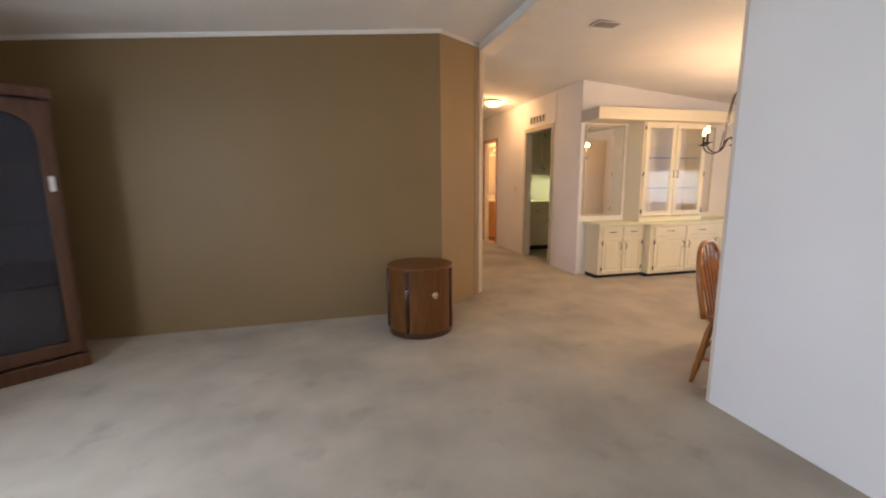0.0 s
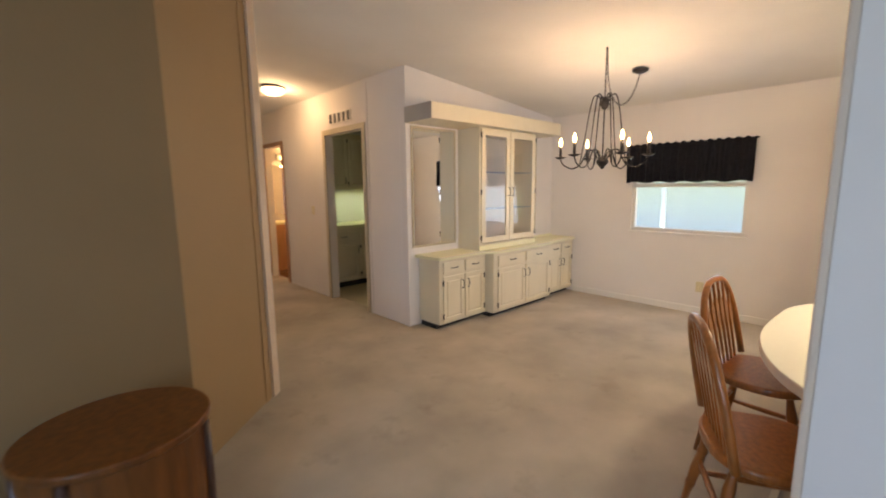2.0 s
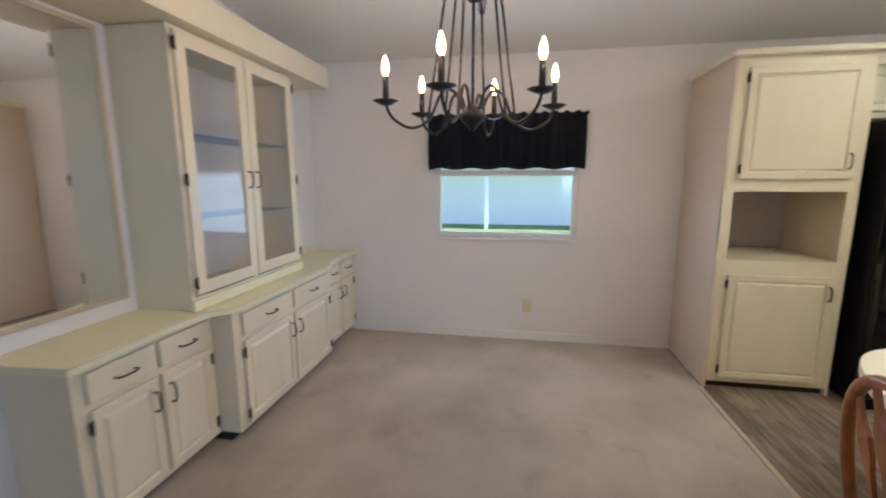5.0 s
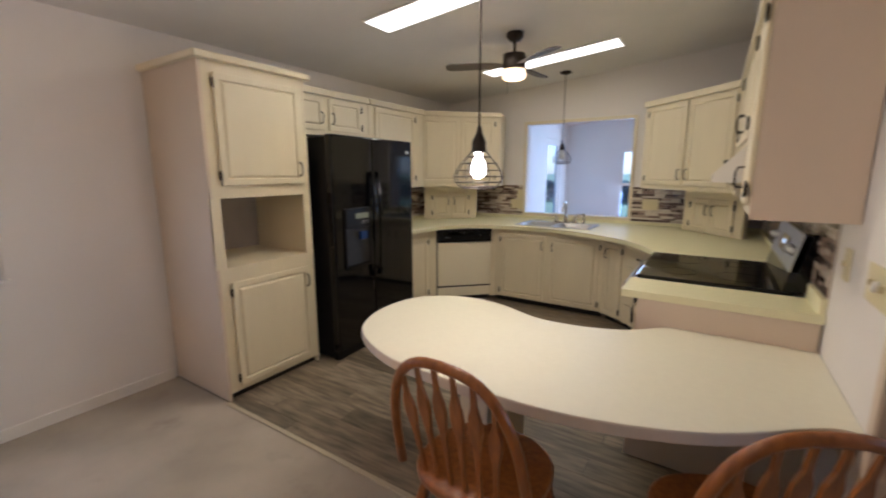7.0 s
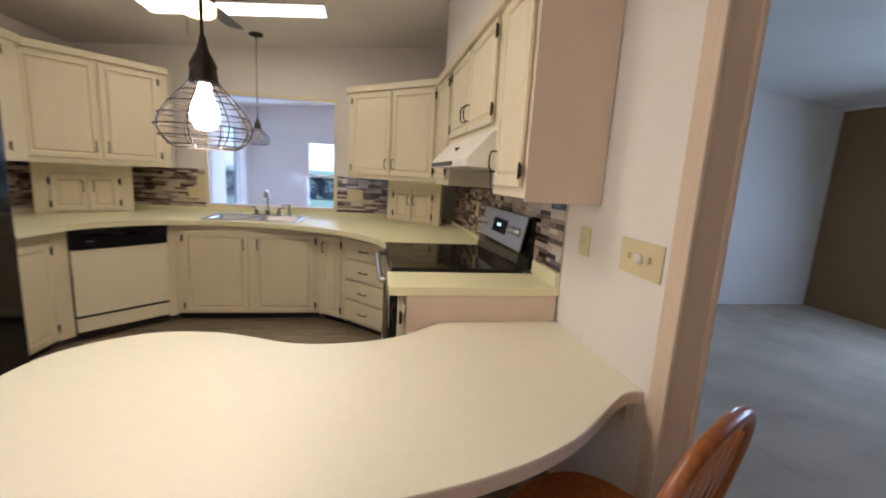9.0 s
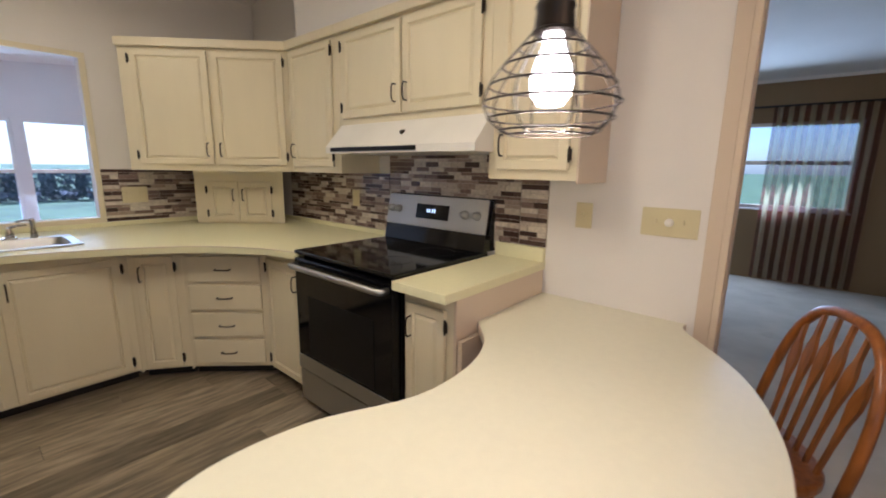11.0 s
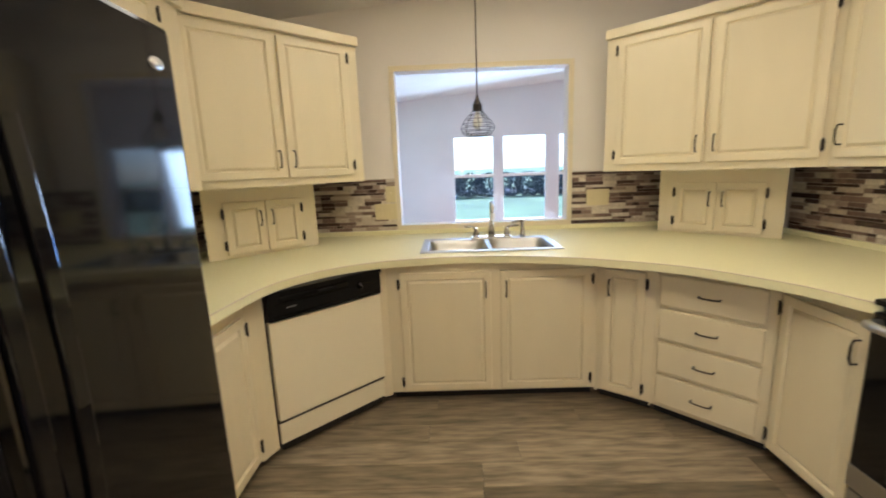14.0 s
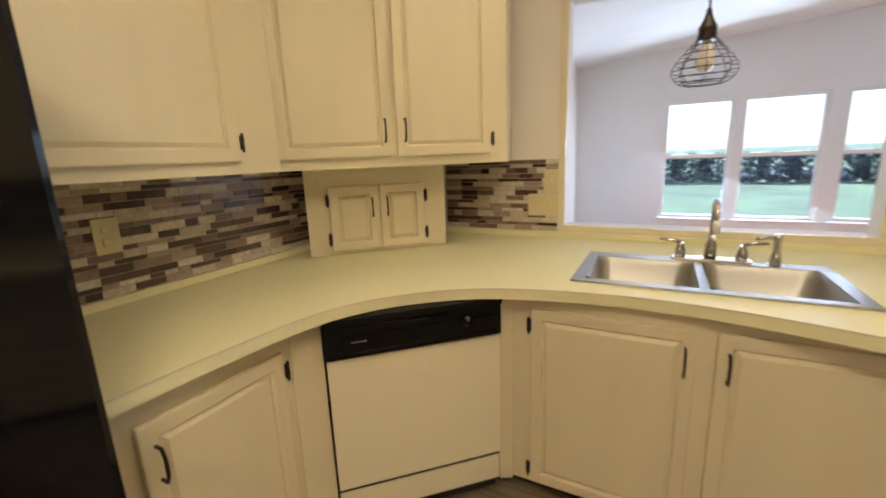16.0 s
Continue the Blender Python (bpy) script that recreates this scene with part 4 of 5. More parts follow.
# breakfast bar
bo = flat([(2.212, 1.775), (2.30, 1.79), (2.56, 1.985), (2.82, 2.09), (3.10, 2.135), (3.45, 2.125), (3.70, 2.09), (3.94, 1.96), (4.05, 1.80), (4.09, 1.61), (4.05, 1.39), (3.86, 1.235), (3.60, 1.235), (3.33, 1.345), (3.10, 1.345), (2.91, 1.275), (2.76, 1.14), (2.70, 1.13), (2.212, 1.13)], 5)
BZ = 0.712
bar = thing("breakfast_bar", pose(0, 0, 0), "kidney-shaped cream laminate breakfast bar fixed to the wall", "counter")
part("top", prism(bo[:-1] + [bo[-1]], BZ - 0.04, BZ), BARTOP, bar)
rail = bo[:-6]
eb = bmesh.new()
loops = []
for i, (x, y) in enumerate(rail):
    a, c_ = rail[max(i - 1, 0)], rail[min(i + 1, len(rail) - 1)]
    dx, dy = c_[0] - a[0], c_[1] - a[1]
    n = math.hypot(dx, dy) or 1.0
    nx, ny = -dy / n, dx / n
    loops.append([eb.verts.new((x + nx * o, y + ny * o, z)) for o, z in ((-0.002, BZ - 0.0405), (0.002, BZ - 0.0405), (0.003, BZ - 0.037), (0.003, BZ - 0.005), (0.0015, BZ - 0.002), (-0.002, BZ - 0.002))])
for A, B in zip(loops, loops[1:]):
    for k in range(6):
        eb.faces.new((A[k], A[(k + 1) % 6], B[(k + 1) % 6], B[k]))
eb.faces.new(loops[0])
eb.faces.new(loops[-1])
part("edge_band", finish(eb), EDGE, bar, "beige edge band")
part("support_panel", box(3.30, 3.42, 1.55, 1.95, 0, BZ - 0.04), CREAM, bar)
part("support_panel", box(2.212, 2.90, 1.146, 1.165, 0, BZ - 0.04), BEIGE, bar)
part("wall_cleat", box(2.213, 2.24, 1.17, 1.74, BZ - 0.12, BZ - 0.04), BEIGE, bar)


# ---- chairs ----
def chair(m, label):
    root = thing("dining_chair", m, label, "chair", "bar chairs")
    seat = []
    for k in range(40):
        a = k * math.tau / 40
        ca, sa = math.cos(a), math.sin(a)
        wdt = 0.225 + 0.012 * sa
        seat.append((wdt * abs(ca) ** 0.8 * (1 if ca > 0 else -1), 0.215 * abs(sa) ** 0.8 * (1 if sa > 0 else -1)))
    sb = prism(seat, 0.418, 0.455, 0.012)
    part("seat", sb, OAK, root)
    legs = []
    for sx in (-1, 1):
        for sy in (-1, 1):
            a, b = Vector((sx * 0.15, sy * 0.14, 0.42)), Vector((sx * 0.20, sy * 0.215, 0.0))
            pts = [a.lerp(b, q) for q in (0, 0.08, 0.2, 0.3, 0.34, 0.38, 0.55, 0.7, 0.74, 0.78, 1.0)]
            part("leg", tube(pts, [0.014, 0.016, 0.022, 0.019, 0.023, 0.018, 0.023, 0.019, 0.022, 0.018, 0.012], 8), OAK, root)
            legs.append((a, b))
    for i, j, q in ((0, 1, 0.6), (2, 3, 0.6), (0, 2, 0.55), (1, 3, 0.45)):
        p0, p1 = legs[i][0].lerp(legs[i][1], q), legs[j][0].lerp(legs[j][1], q)
        part("stretcher", tube([p0, p0.lerp(p1, 0.25), p0.lerp(p1, 0.5), p0.lerp(p1, 0.75), p1], [0.009, 0.012, 0.014, 0.012, 0.009], 8), OAK, root)
    # bow back, at +y, leaning out
    def lean(x, z):
        return Vector((x, 0.165 + (z - 0.45) * 0.20, z))
    bow = []
    for k in range(25):
        a = math.pi * k / 24
        bow.append(lean(-0.240 * math.copysign(abs(math.cos(a)) ** 0.72, math.cos(a)), 0.45 + 0.45 * math.sin(a) ** 0.72))
    part("back_bow", tube(bow, 0.0165, 10), OAK, root)
    for i in range(6):
        u = (i - 2.5) / 2.5
        xb, xt = u * 0.135, u * 0.165
        zt = 0.45 + 0.45 * (1 - min(1, abs(xt / 0.240) ** (2 / 0.72))) ** 0.36 - 0.006
        b = bmesh.new()
        rows = []
        for q, w in ((0, 0.006), (0.25, 0.006), (0.45, 0.010), (0.62, 0.022), (0.72, 0.020), (0.82, 0.008), (1.0, 0.006)):
            z = 0.45 + (zt - 0.45) * q
            p = lean(xb + (xt - xb) * q, z)
            t2 = 0.006
            rows.append([b.verts.new(p + Vector(o)) for o in ((-w, -t2, 0), (w, -t2, 0), (w, t2, 0), (-w, t2, 0))])
        for A, B in zip(rows, rows[1:]):
            for k in range(4):
                b.faces.new((A[k], A[(k + 1) % 4], B[(k + 1) % 4], B[k]))
        b.faces.new(rows[0][::-1])
        b.faces.new(rows[-1])
        part("spindle", finish(b), OAK, root)
    return root


ch = chair(pose(3.212, 2.13, 0, 0, 0, -4), "golden oak bow-back chair with arrow spindles beside the bar")
copy_thing(ch, pose(2.49, 1.995, 0, 0, 0, 27))


# ---- hanging lamps ----
def cage_pendant(m, drop, lit, label):
    root = thing("pendant_lamp", m, label, "pendant lamp", "cage pendants")
    part("canopy", lathe([(0.06, drop), (0.06, drop - 0.015), (0.02, drop - 0.03), (0.0, drop - 0.03)], 20), BRONZE, root)
    part("cord", tube([(0, 0, 0.14), (0, 0, drop - 0.02)], 0.004, 6), BRONZE, root)
    part("socket", lathe([(0.0, 0.158), (0.007, 0.158), (0.013, 0.128), (0.027, 0.10), (0.030, 0.092), (0.0275, 0.088), (0.030, 0.066), (0.030, 0.055), (0.022, 0.055), (0.0, 0.055)], 20), BRONZE, root, "dark bronze socket cap")
    cage = part("cage", tube([(0.031 * math.cos(a * math.tau / 24), 0.031 * math.sin(a * math.tau / 24), 0.058) for a in range(24)], 0.0026, 5, True), BRONZE, root, "dark wire cage")
    prof = [(0.031, 0.058), (0.050, 0.036), (0.074, 0.010), (0.094, -0.018), (0.103, -0.043), (0.095, -0.066), (0.077, -0.084), (0.062, -0.090)]
    for rr, z in prof[1:]:
        part("ring", tube([(rr * math.cos(a * math.tau / 40), rr * math.sin(a * math.tau / 40), z) for a in range(40)], 0.0018, 5, True), BRONZE, cage)
    for k in range(8):
        a = k * math.tau / 8
        part("wire", tube(spline([(rr * math.cos(a), rr * math.sin(a), z) for rr, z in prof], 4), 0.0018, 5), BRONZE, cage)
    part("bulb", lathe([(0.0, -0.050), (0.018, -0.046), (0.029, -0.031), (0.032, -0.012), (0.026, 0.012), (0.016, 0.036), (0.014, 0.058), (0.0, 0.058)], 20), COOLBULB if lit else mat("clear_bulb", (0.75, 0.72, 0.66), 0.15), root, "lit white bulb" if lit else "unlit clear bulb")
    return root


cage_pendant(pose(3.455, 1.755, 1.463), ceil_z(3.455) - 1.463, True, "lit wire-cage pendant lamp hanging over the breakfast bar")
point_lamp("pendant_bulb_light", (3.455, 1.755, 1.355), 2.8, (1.0, 0.86, 0.66), 0.05)
cage_pendant(pose(4.075, -1.35, 1.615), ceil_z(4.075) - 1.615, False, "unlit wire-cage pendant lamp hanging over the sink")

fan = thing("ceiling_fan", pose(4.03, 0.11, ceil_z(4.03)), "dark bronze ceiling fan with a lit lamp and dark blades", "ceiling fan")
part("canopy", lathe([(0.065, 0.0), (0.065, -0.03), (0.04, -0.06), (0.0, -0.06)], 24), BRONZE, fan)
part("downrod", tube([(0, 0, -0.05), (0, 0, -0.15)], 0.012, 8), BRONZE, fan)
part("motor", lathe([(0.03, -0.14), (0.085, -0.155), (0.09, -0.25), (0.075, -0.27), (0.0, -0.27)], 28), BRONZE, fan)
part("lamp_shade", lathe([(0.085, -0.27), (0.09, -0.285), (0.088, -0.325), (0.07, -0.34), (0.0, -0.342)], 28), SHADE, fan, "lit frosted lamp shade")
for k in range(3):
    bl = prism([(0.09, -0.03), (0.2, -0.055), (0.5, -0.06), (0.53, -0.03), (0.53, 0.03), (0.5, 0.06), (0.2, 0.055), (0.09, 0.03)], -0.004, 0.004)
    bl.transform(Matrix.Translation((0, 0, -0.235)) @ Matrix.Rotation(radians(25 + 120 * k), 4, "Z") @ Matrix.Rotation(radians(10), 4, "X"))
    part("blade", bl, mat("dark_blade", (0.10, 0.085, 0.07), 0.5) if k == 0 else bpy.data.materials["dark_blade"], fan)
part("pull_chain", tube([(0.075, -0.05, -0.27), (0.08, -0.055, -0.30), (0.08, -0.055, -0.43)], 0.0018, 5), BRONZE, fan)
point_lamp("fan_lamp_light", (4.03, 0.11, ceil_z(4.03) - 0.40), 1.3, (1.0, 0.80, 0.50), 0.07)

for y in (0.945, -0.74):
    z0, z1 = ceil_z(4.69), ceil_z(3.42)
    pn = thing("ceiling_light", pose(4.055, y, (z0 + z1) / 2, 0, math.degrees(math.atan2(z1 - z0, 1.27)), 0), "long flat fluorescent ceiling panel, lit", "ceiling light", "kitchen ceiling panels")
    part("frame", box(-0.645, 0.645, -0.135, 0.135, -0.012, -0.002, 0.003), TRIM, pn)
    part("diffuser", box(-0.63, 0.63, -0.12, 0.12, -0.016, -0.011, 0.002), PANEL, pn, "glowing white diffuser")

# chandelier
cx, cy = 3.935, 3.405
chl = thing("chandelier", pose(cx, cy, 1.59), "dark iron six-arm chandelier with lit candle bulbs on a swagged chain", "chandelier")
part("ball", lathe([(0.0, -0.045), (0.012, -0.04), (0.02, -0.025), (0.045, 0.0), (0.05, 0.02), (0.03, 0.045), (0.012, 0.06), (0.0, 0.06)], 20), IRON, chl)
part("stem", tube([(0, 0, 0.05), (0, 0, 0.50)], 0.006, 8), IRON, chl)
part("hub", lathe([(0.0, 0.42), (0.02, 0.43), (0.035, 0.46), (0.03, 0.49), (0.012, 0.52), (0.0, 0.52)], 18), IRON, chl)
for k in range(6):
    a = radians(k * 60 + 49)
    ca, sa = math.cos(a), math.sin(a)
    arm = part("arm", tube(spline([(rr * ca, rr * sa, z) for rr, z in ((0.03, 0.02), (0.07, 0.10), (0.12, 0.10), (0.17, 0.0), (0.24, -0.035), (0.31, 0.0), (0.335, 0.05))], 6), 0.006, 8), IRON, chl)
    part("brace", tube(spline([(rr * ca, rr * sa, z) for rr, z in ((0.02, 0.46), (0.045, 0.525), (0.085, 0.525), (0.11, 0.43), (0.135, 0.26), (0.16, 0.10), (0.175, 0.0))], 5), 0.005, 6), IRON, chl)
    part("drip_pan", lathe([(0.0, 0.045), (0.02, 0.047), (0.05, 0.062), (0.046, 0.064), (0.0, 0.056)], 18, 0.335 * ca, 0.335 * sa), IRON, arm)
    part("candle", lathe([(0.012, 0.055), (0.011, 0.15), (0.0, 0.15)], 12, 0.335 * ca, 0.335 * sa), IRON, arm)
    part("bulb", lathe([(0.006, 0.15), (0.012, 0.165), (0.0145, 0.180), (0.010, 0.203), (0.0035, 0.222), (0.0, 0.225)], 12, 0.335 * ca, 0.335 * sa), BULB, arm, "lit candle bulb")
    point_lamp("chandelier_bulb_light", (cx + 0.36 * ca, cy + 0.36 * sa, 1.60 + 0.26), 1.25, WARM, 0.03)
hz = ceil_z(cx) - 1.60


def chain(points, n):
    P = spline(points, 12)
    tot = [0]
    for a, b in zip(P, P[1:]):
        tot.append(tot[-1] + (b - a).length)
    bm = bmesh.new()
    for i in range(n):
        s = (i + 0.5) / n * tot[-1]
        j = max(k for k in range(len(tot)) if tot[k] <= s)
        j = min(j, len(P) - 2)
        p = P[j].lerp(P[j + 1], (s - tot[j]) / max(1e-6, tot[j + 1] - tot[j]))
        d = (P[j + 1] - P[j]).normalized()
        ring = tube([(0.007 * math.cos(a * math.tau / 10), 0, 0.017 * math.sin(a * math.tau / 10)) for a in range(10)], 0.0022, 4, True)
        join(bm, ring, Matrix.Translation(p) @ d.to_track_quat("Z", "Y").to_matrix().to_4x4() @ Matrix.Rotation(radians(90 * (i % 2)), 4, "Z"))
    return bm


part("chain", chain([(0, 0, 0.52), (0, 0, hz * 0.8), (0, 0, hz)], 15), IRON, chl)
part("swag_chain", chain([(0, 0, hz), (0.06, 0, 0.62), (0.2, 0, 0.50), (0.38, 0, 0.52), (0.54, 0, 0.65), (0.64, 0, ceil_z(cx + 0.64) - 1.62)], 34), IRON, chl)
cz = ceil_z(cx + 0.64) - 1.60
part("canopy", lathe([(0.065, cz), (0.065, cz - 0.012), (0.03, cz - 0.03), (0.0, cz - 0.03)], 24, 0.64, 0), IRON, chl)

hl = thing("hall_ceiling_light", pose(2.69, 6.88, ceil_z(2.69)), "round frosted flush ceiling lamp, lit", "ceiling light")
part("base", lathe([(0.14, 0.0), (0.14, -0.02), (0.0, -0.02)], 28), IRON, hl)
part("shade", lathe([(0.13, -0.02), (0.125, -0.05), (0.09, -0.085), (0.0, -0.10)], 28), SHADE, hl, "glowing frosted glass bowl")
point_lamp("hall_lamp_light", (2.69, 6.88, ceil_z(2.69) - 0.17), 4.2, (1.0, 0.68, 0.36), 0.1)
point_lamp("bath_lamp_light", (4.2, 8.9, 1.9), 8, (1.0, 0.58, 0.22), 0.08)

# ---- dining hutch ----
HT = 0.74
hu = [(3.335, 4.725, 0.685), (4.025, 4.61, 1.10), (5.13, 4.675, 0.615)]
for i, (x, y, w) in enumerate(hu):
    c = cabinet("hutch_base_cabinet", pose(x, y, 0), w, 5.028 - y, 0, HT - 0.03, ("cream hutch base cabinet with two drawers over two doors", "wide cream hutch base cabinet with two drawers and doors", "narrow cream hutch base cabinet with drawers and doors")[i], 0.05, group="hutch base cabinets")
    m0 = 0.045 if i != 1 else 0.06
    mid = w / 2
    for a, b, hung in ((m0, mid - 0.012, "l"), (mid + 0.012, w - m0, "r")):
        add_drawer(c, a, b, 0.56, 0.68)
        add_door(c, a, b, 0.075, 0.535, hung)
top_edge = flat([(3.30, 4.675), (3.60, 4.675), (3.90, 4.665), (4.03, 4.58), (4.30, 4.565), (4.90, 4.565), (5.10, 4.585), (5.22, 4.635), (5.50, 4.64), (EAST - 0.002, 4.64)], 5)
ht = thing("hutch_worktop", pose(0, 0, 0), "cream laminate worktop on the hutch cabinets", "worktop")
part("slab", prism(top_edge + [(EAST - 0.002, 5.028), (3.28, 5.028)], HT - 0.03, HT), COUNTER, ht)
part("edge_line", tube([(x, y, HT - 0.004) for x, y in top_edge], 0.003, 5), EDGE, ht)
part("splash_lip", box(5.0, EAST - 0.002, 5.005, 5.028, HT, HT + 0.02, 0.002), COUNTER, ht)

hc = thing("hutch_cabinet", pose(3.91, 4.72, 0), "cream hutch with two glass doors and glass shelves", "hutch")
w, dpt, z0, z1 = 0.99, 0.306, HT + 0.002, 2.024
part("side", box(0, 0.02, 0, dpt, z0, z1), CREAM, hc)
part("side", box(w - 0.02, w, 0, dpt, z0, z1), CREAM, hc)
part("bottom", box(0.02, w - 0.02, 0.0, dpt, z0, z0 + 0.06), CREAM, hc)
part("top", box(0.02, w - 0.02, 0, dpt, z1 - 0.05, z1), CREAM, hc)
part("back", box(0.02, w - 0.02, dpt - 0.01, dpt, z0 + 0.06, z1 - 0.05), mat("hutch_back", (0.72, 0.66, 0.60), 0.5, vary=0.03), hc, "pale beige back panel")
part("base_board", box(-0.01, w + 0.01, -0.02, 0.0, z0, z0 + 0.05, 0.003), COUNTER, hc)
for z in (1.17, 1.57):
    part("shelf", box(0.021, w - 0.021, 0.03, dpt - 0.011, z, z + 0.006), GLASS, hc, "glass shelf").visible_shadow = False
part("center_stile", box(w / 2 - 0.02, w / 2 + 0.02, 0.0, 0.018, z0 + 0.06, z1 - 0.05), CREAM, hc)
for a, b, hung in ((0.02, w / 2 - 0.004, "l"), (w / 2 + 0.004, w - 0.02, "r")):
    zz0, zz1 = z0 + 0.075, z1 - 0.02
    fr = box(a, a + 0.062, -0.021, -0.002, zz0, zz1, 0.004)
    box(b - 0.062, b, -0.021, -0.002, zz0, zz1, 0.004, fr)
    box(a + 0.058, b - 0.058, -0.0205, -0.002, zz0, zz0 + 0.062, 0.004, fr)
    box(a + 0.058, b - 0.058, -0.0205, -0.002, zz1 - 0.062, zz1, 0.004, fr)
    dd = part("door", fr, CREAM, hc, "cream door frame")
    part("pane", box(a + 0.06, b - 0.06, -0.013, -0.009, zz0 + 0.06, zz1 - 0.06), DISPLAYGLASS, dd).visible_shadow = False
    part("handle", pull(b - 0.03 if hung == "l" else a + 0.03, 1.36, True, 0.085, -0.021), BRONZE, dd)
    for z in (zz0 + 0.06, 1.36, zz1 - 0.06):
        part("hinge", hinge(a - 0.006 if hung == "l" else b + 0.006, z, -0.021), BRONZE, dd)
for i, (x0, x1) in enumerate(((3.25, 3.86), (4.93, 5.36))):
    mr = thing("wall_mirror", pose(x0, 5.028, HT + 0.07), "framed wall mirror beside the hutch", "mirror", "hutch mirrors")
    ww, hh = x1 - x0, 1.20
    part("glass", box(0.02, ww - 0.02, -0.010, -0.002, 0.02, hh - 0.02), MIRROR, mr)
    for q in ((0, ww, 0, 0.022), (0, ww, hh - 0.022, hh), (0, 0.022, 0.022, hh - 0.022), (ww - 0.022, ww, 0.022, hh - 0.022)):
        part("frame", box(q[0], q[1], -0.016, -0.0005, q[2], q[3], 0.003), GREENBEIGE, mr)
sf = thing("hutch_valance", pose(0, 0, 0), "cream boxed light valance above the hutch", "valance")
part("box", box(3.19, 5.32, 4.64, 5.028, 2.028, 2.172, 0.003), CREAM, sf)
# left end of the box, coloured greyer than its front
part("end_cap", box(3.184, 3.19, 4.64, 5.028, 2.028, 2.172), mat("grey_end", (0.42, 0.39, 0.35), 0.6), sf, "greyer end face")

# ---- dining window valance, switches, outlets, vents ----
bm = bmesh.new()
cols, rows_ = 90, 8
grid = []
random.seed(4)
ph = [random.uniform(0, 6) for _ in range(4)]
for j in range(rows_ + 1):
    r_ = []
    for i in range(cols + 1):
        u, v = i / cols, j / rows_
        y = 3.955 - u * 1.24
        amp = 0.010 + 0.012 * v
        x = 5.70 - 0.018 - amp * (math.sin(u * 95 + ph[0] + v) + 0.5 * math.sin(u * 41 + ph[1] - v * 1.3))
        z = 1.875 - v * (0.43 + 0.008 * math.sin(u * 30 + ph[2])) + (0.01 * math.sin(u * 95) if j == 0 else 0)
        r_.append(bm.verts.new((x, y, z)))
    grid.append(r_)
for j in range(rows_):
    for i in range(cols):
        bm.faces.new((grid[j][i], grid[j][i + 1], grid[j + 1][i + 1], grid[j + 1][i]))
for f_ in bm.faces:
    f_.smooth = True
g = bmesh.ops.solidify(bm, geom=bm.faces[:], thickness=0.003)
va = thing("window_valance", pose(0, 0, 0), "gathered black fabric valance over the dining window", "valance")
part("cloth", bm, CLOTH, va)
part("rod", tube([(5.705, 3.975, 1.865), (5.705, 2.70, 1.865)], 0.008, 8), IRON, va)


def plate(m, w, h, toggles, label, category="switch"):
    root = thing("wall_plate", m, label, category, "wall plates")
    part("plate", box(-w / 2, w / 2, -0.006, 0, -h / 2, h / 2, 0.003), IVORY, root)
    for i, (x, kind) in enumerate(toggles):
        if kind == "dial":
            k = lathe([(0.017, 0), (0.016, 0.012), (0.0, 0.014)], 18)
            k.transform(pose(x, -0.006, 0, 90, 0, 0))
            part("dial", k, TRIM, root)
        elif kind == "toggle":
            part("toggle", box(x - 0.005, x + 0.005, -0.018, -0.005, -0.006, 0.014, 0.002), IVORY, root)
        else:
            part("socket", box(x - 0.015, x + 0.015, -0.009, -0.005, 0.006, 0.034, 0.004), IVORY, root)
            part("socket", box(x - 0.015, x + 0.015, -0.009, -0.005, -0.034, -0.006, 0.004), IVORY, root)
    return root


plate(pose(2.211, 1.672, 1.115, 0, 0, 90), 0.21, 0.115, [(-0.05, "toggle"), (0.0, "dial"), (0.05, "toggle")], "ivory triple switch plate with a dimmer dial")
plate(pose(2.211, 1.32, 1.115, 0, 0, 90), 0.075, 0.115, [(0, "toggle")], "ivory single switch plate")
plate(pose(EAST - 0.001, 3.12, 0.30, 0, 0, -90), 0.075, 0.115, [(0, "socket")], "ivory wall outlet above the white baseboard", "outlet")
plate(pose(3.199, 7.05, 1.13, 0, 0, -90), 0.075, 0.115, [(0, "toggle")], "ivory switch plate in the hall").matrix_basis = pose(3.199, 7.05, 1.13, 0, 0, -90)
plate(pose(4.73, BACK + 0.012, 1.04, 0, 0, 180), 0.16, 0.115, [(-0.04, "socket"), (0.04, "toggle")], "ivory outlet and switch plate on the tiles", "outlet")
plate(pose(4.69, BACK + 0.012, 1.165, 0, 0, 180), 0.075, 0.115, [(0, "toggle")], "ivory switch plate on the tiles")
plate(pose(3.20, BACK + 0.012, 1.09, 0, 0, 180), 0.16, 0.115, [(-0.04, "socket"), (0.04, "socket")], "ivory double outlet on the tiles", "outlet")
plate(pose(2.222, -0.33, 1.10, 0, 0, 90), 0.075, 0.115, [(0, "socket")], "ivory outlet on the tiles", "outlet")
plate(pose(EAST - 0.013, -0.17, 1.10, 0, 0, -90), 0.075, 0.115, [(0, "socket")], "ivory outlet on the tiles", "outlet")
plate(pose(WEST + 0.001, -4.16, 0.24, 0, 0, 90), 0.075, 0.115, [(0, "socket")], "white wall outlet in the foyer", "outlet")

VENTM = mat("vent_grey", (0.30, 0.28, 0.26), 0.6, vary=0.1)


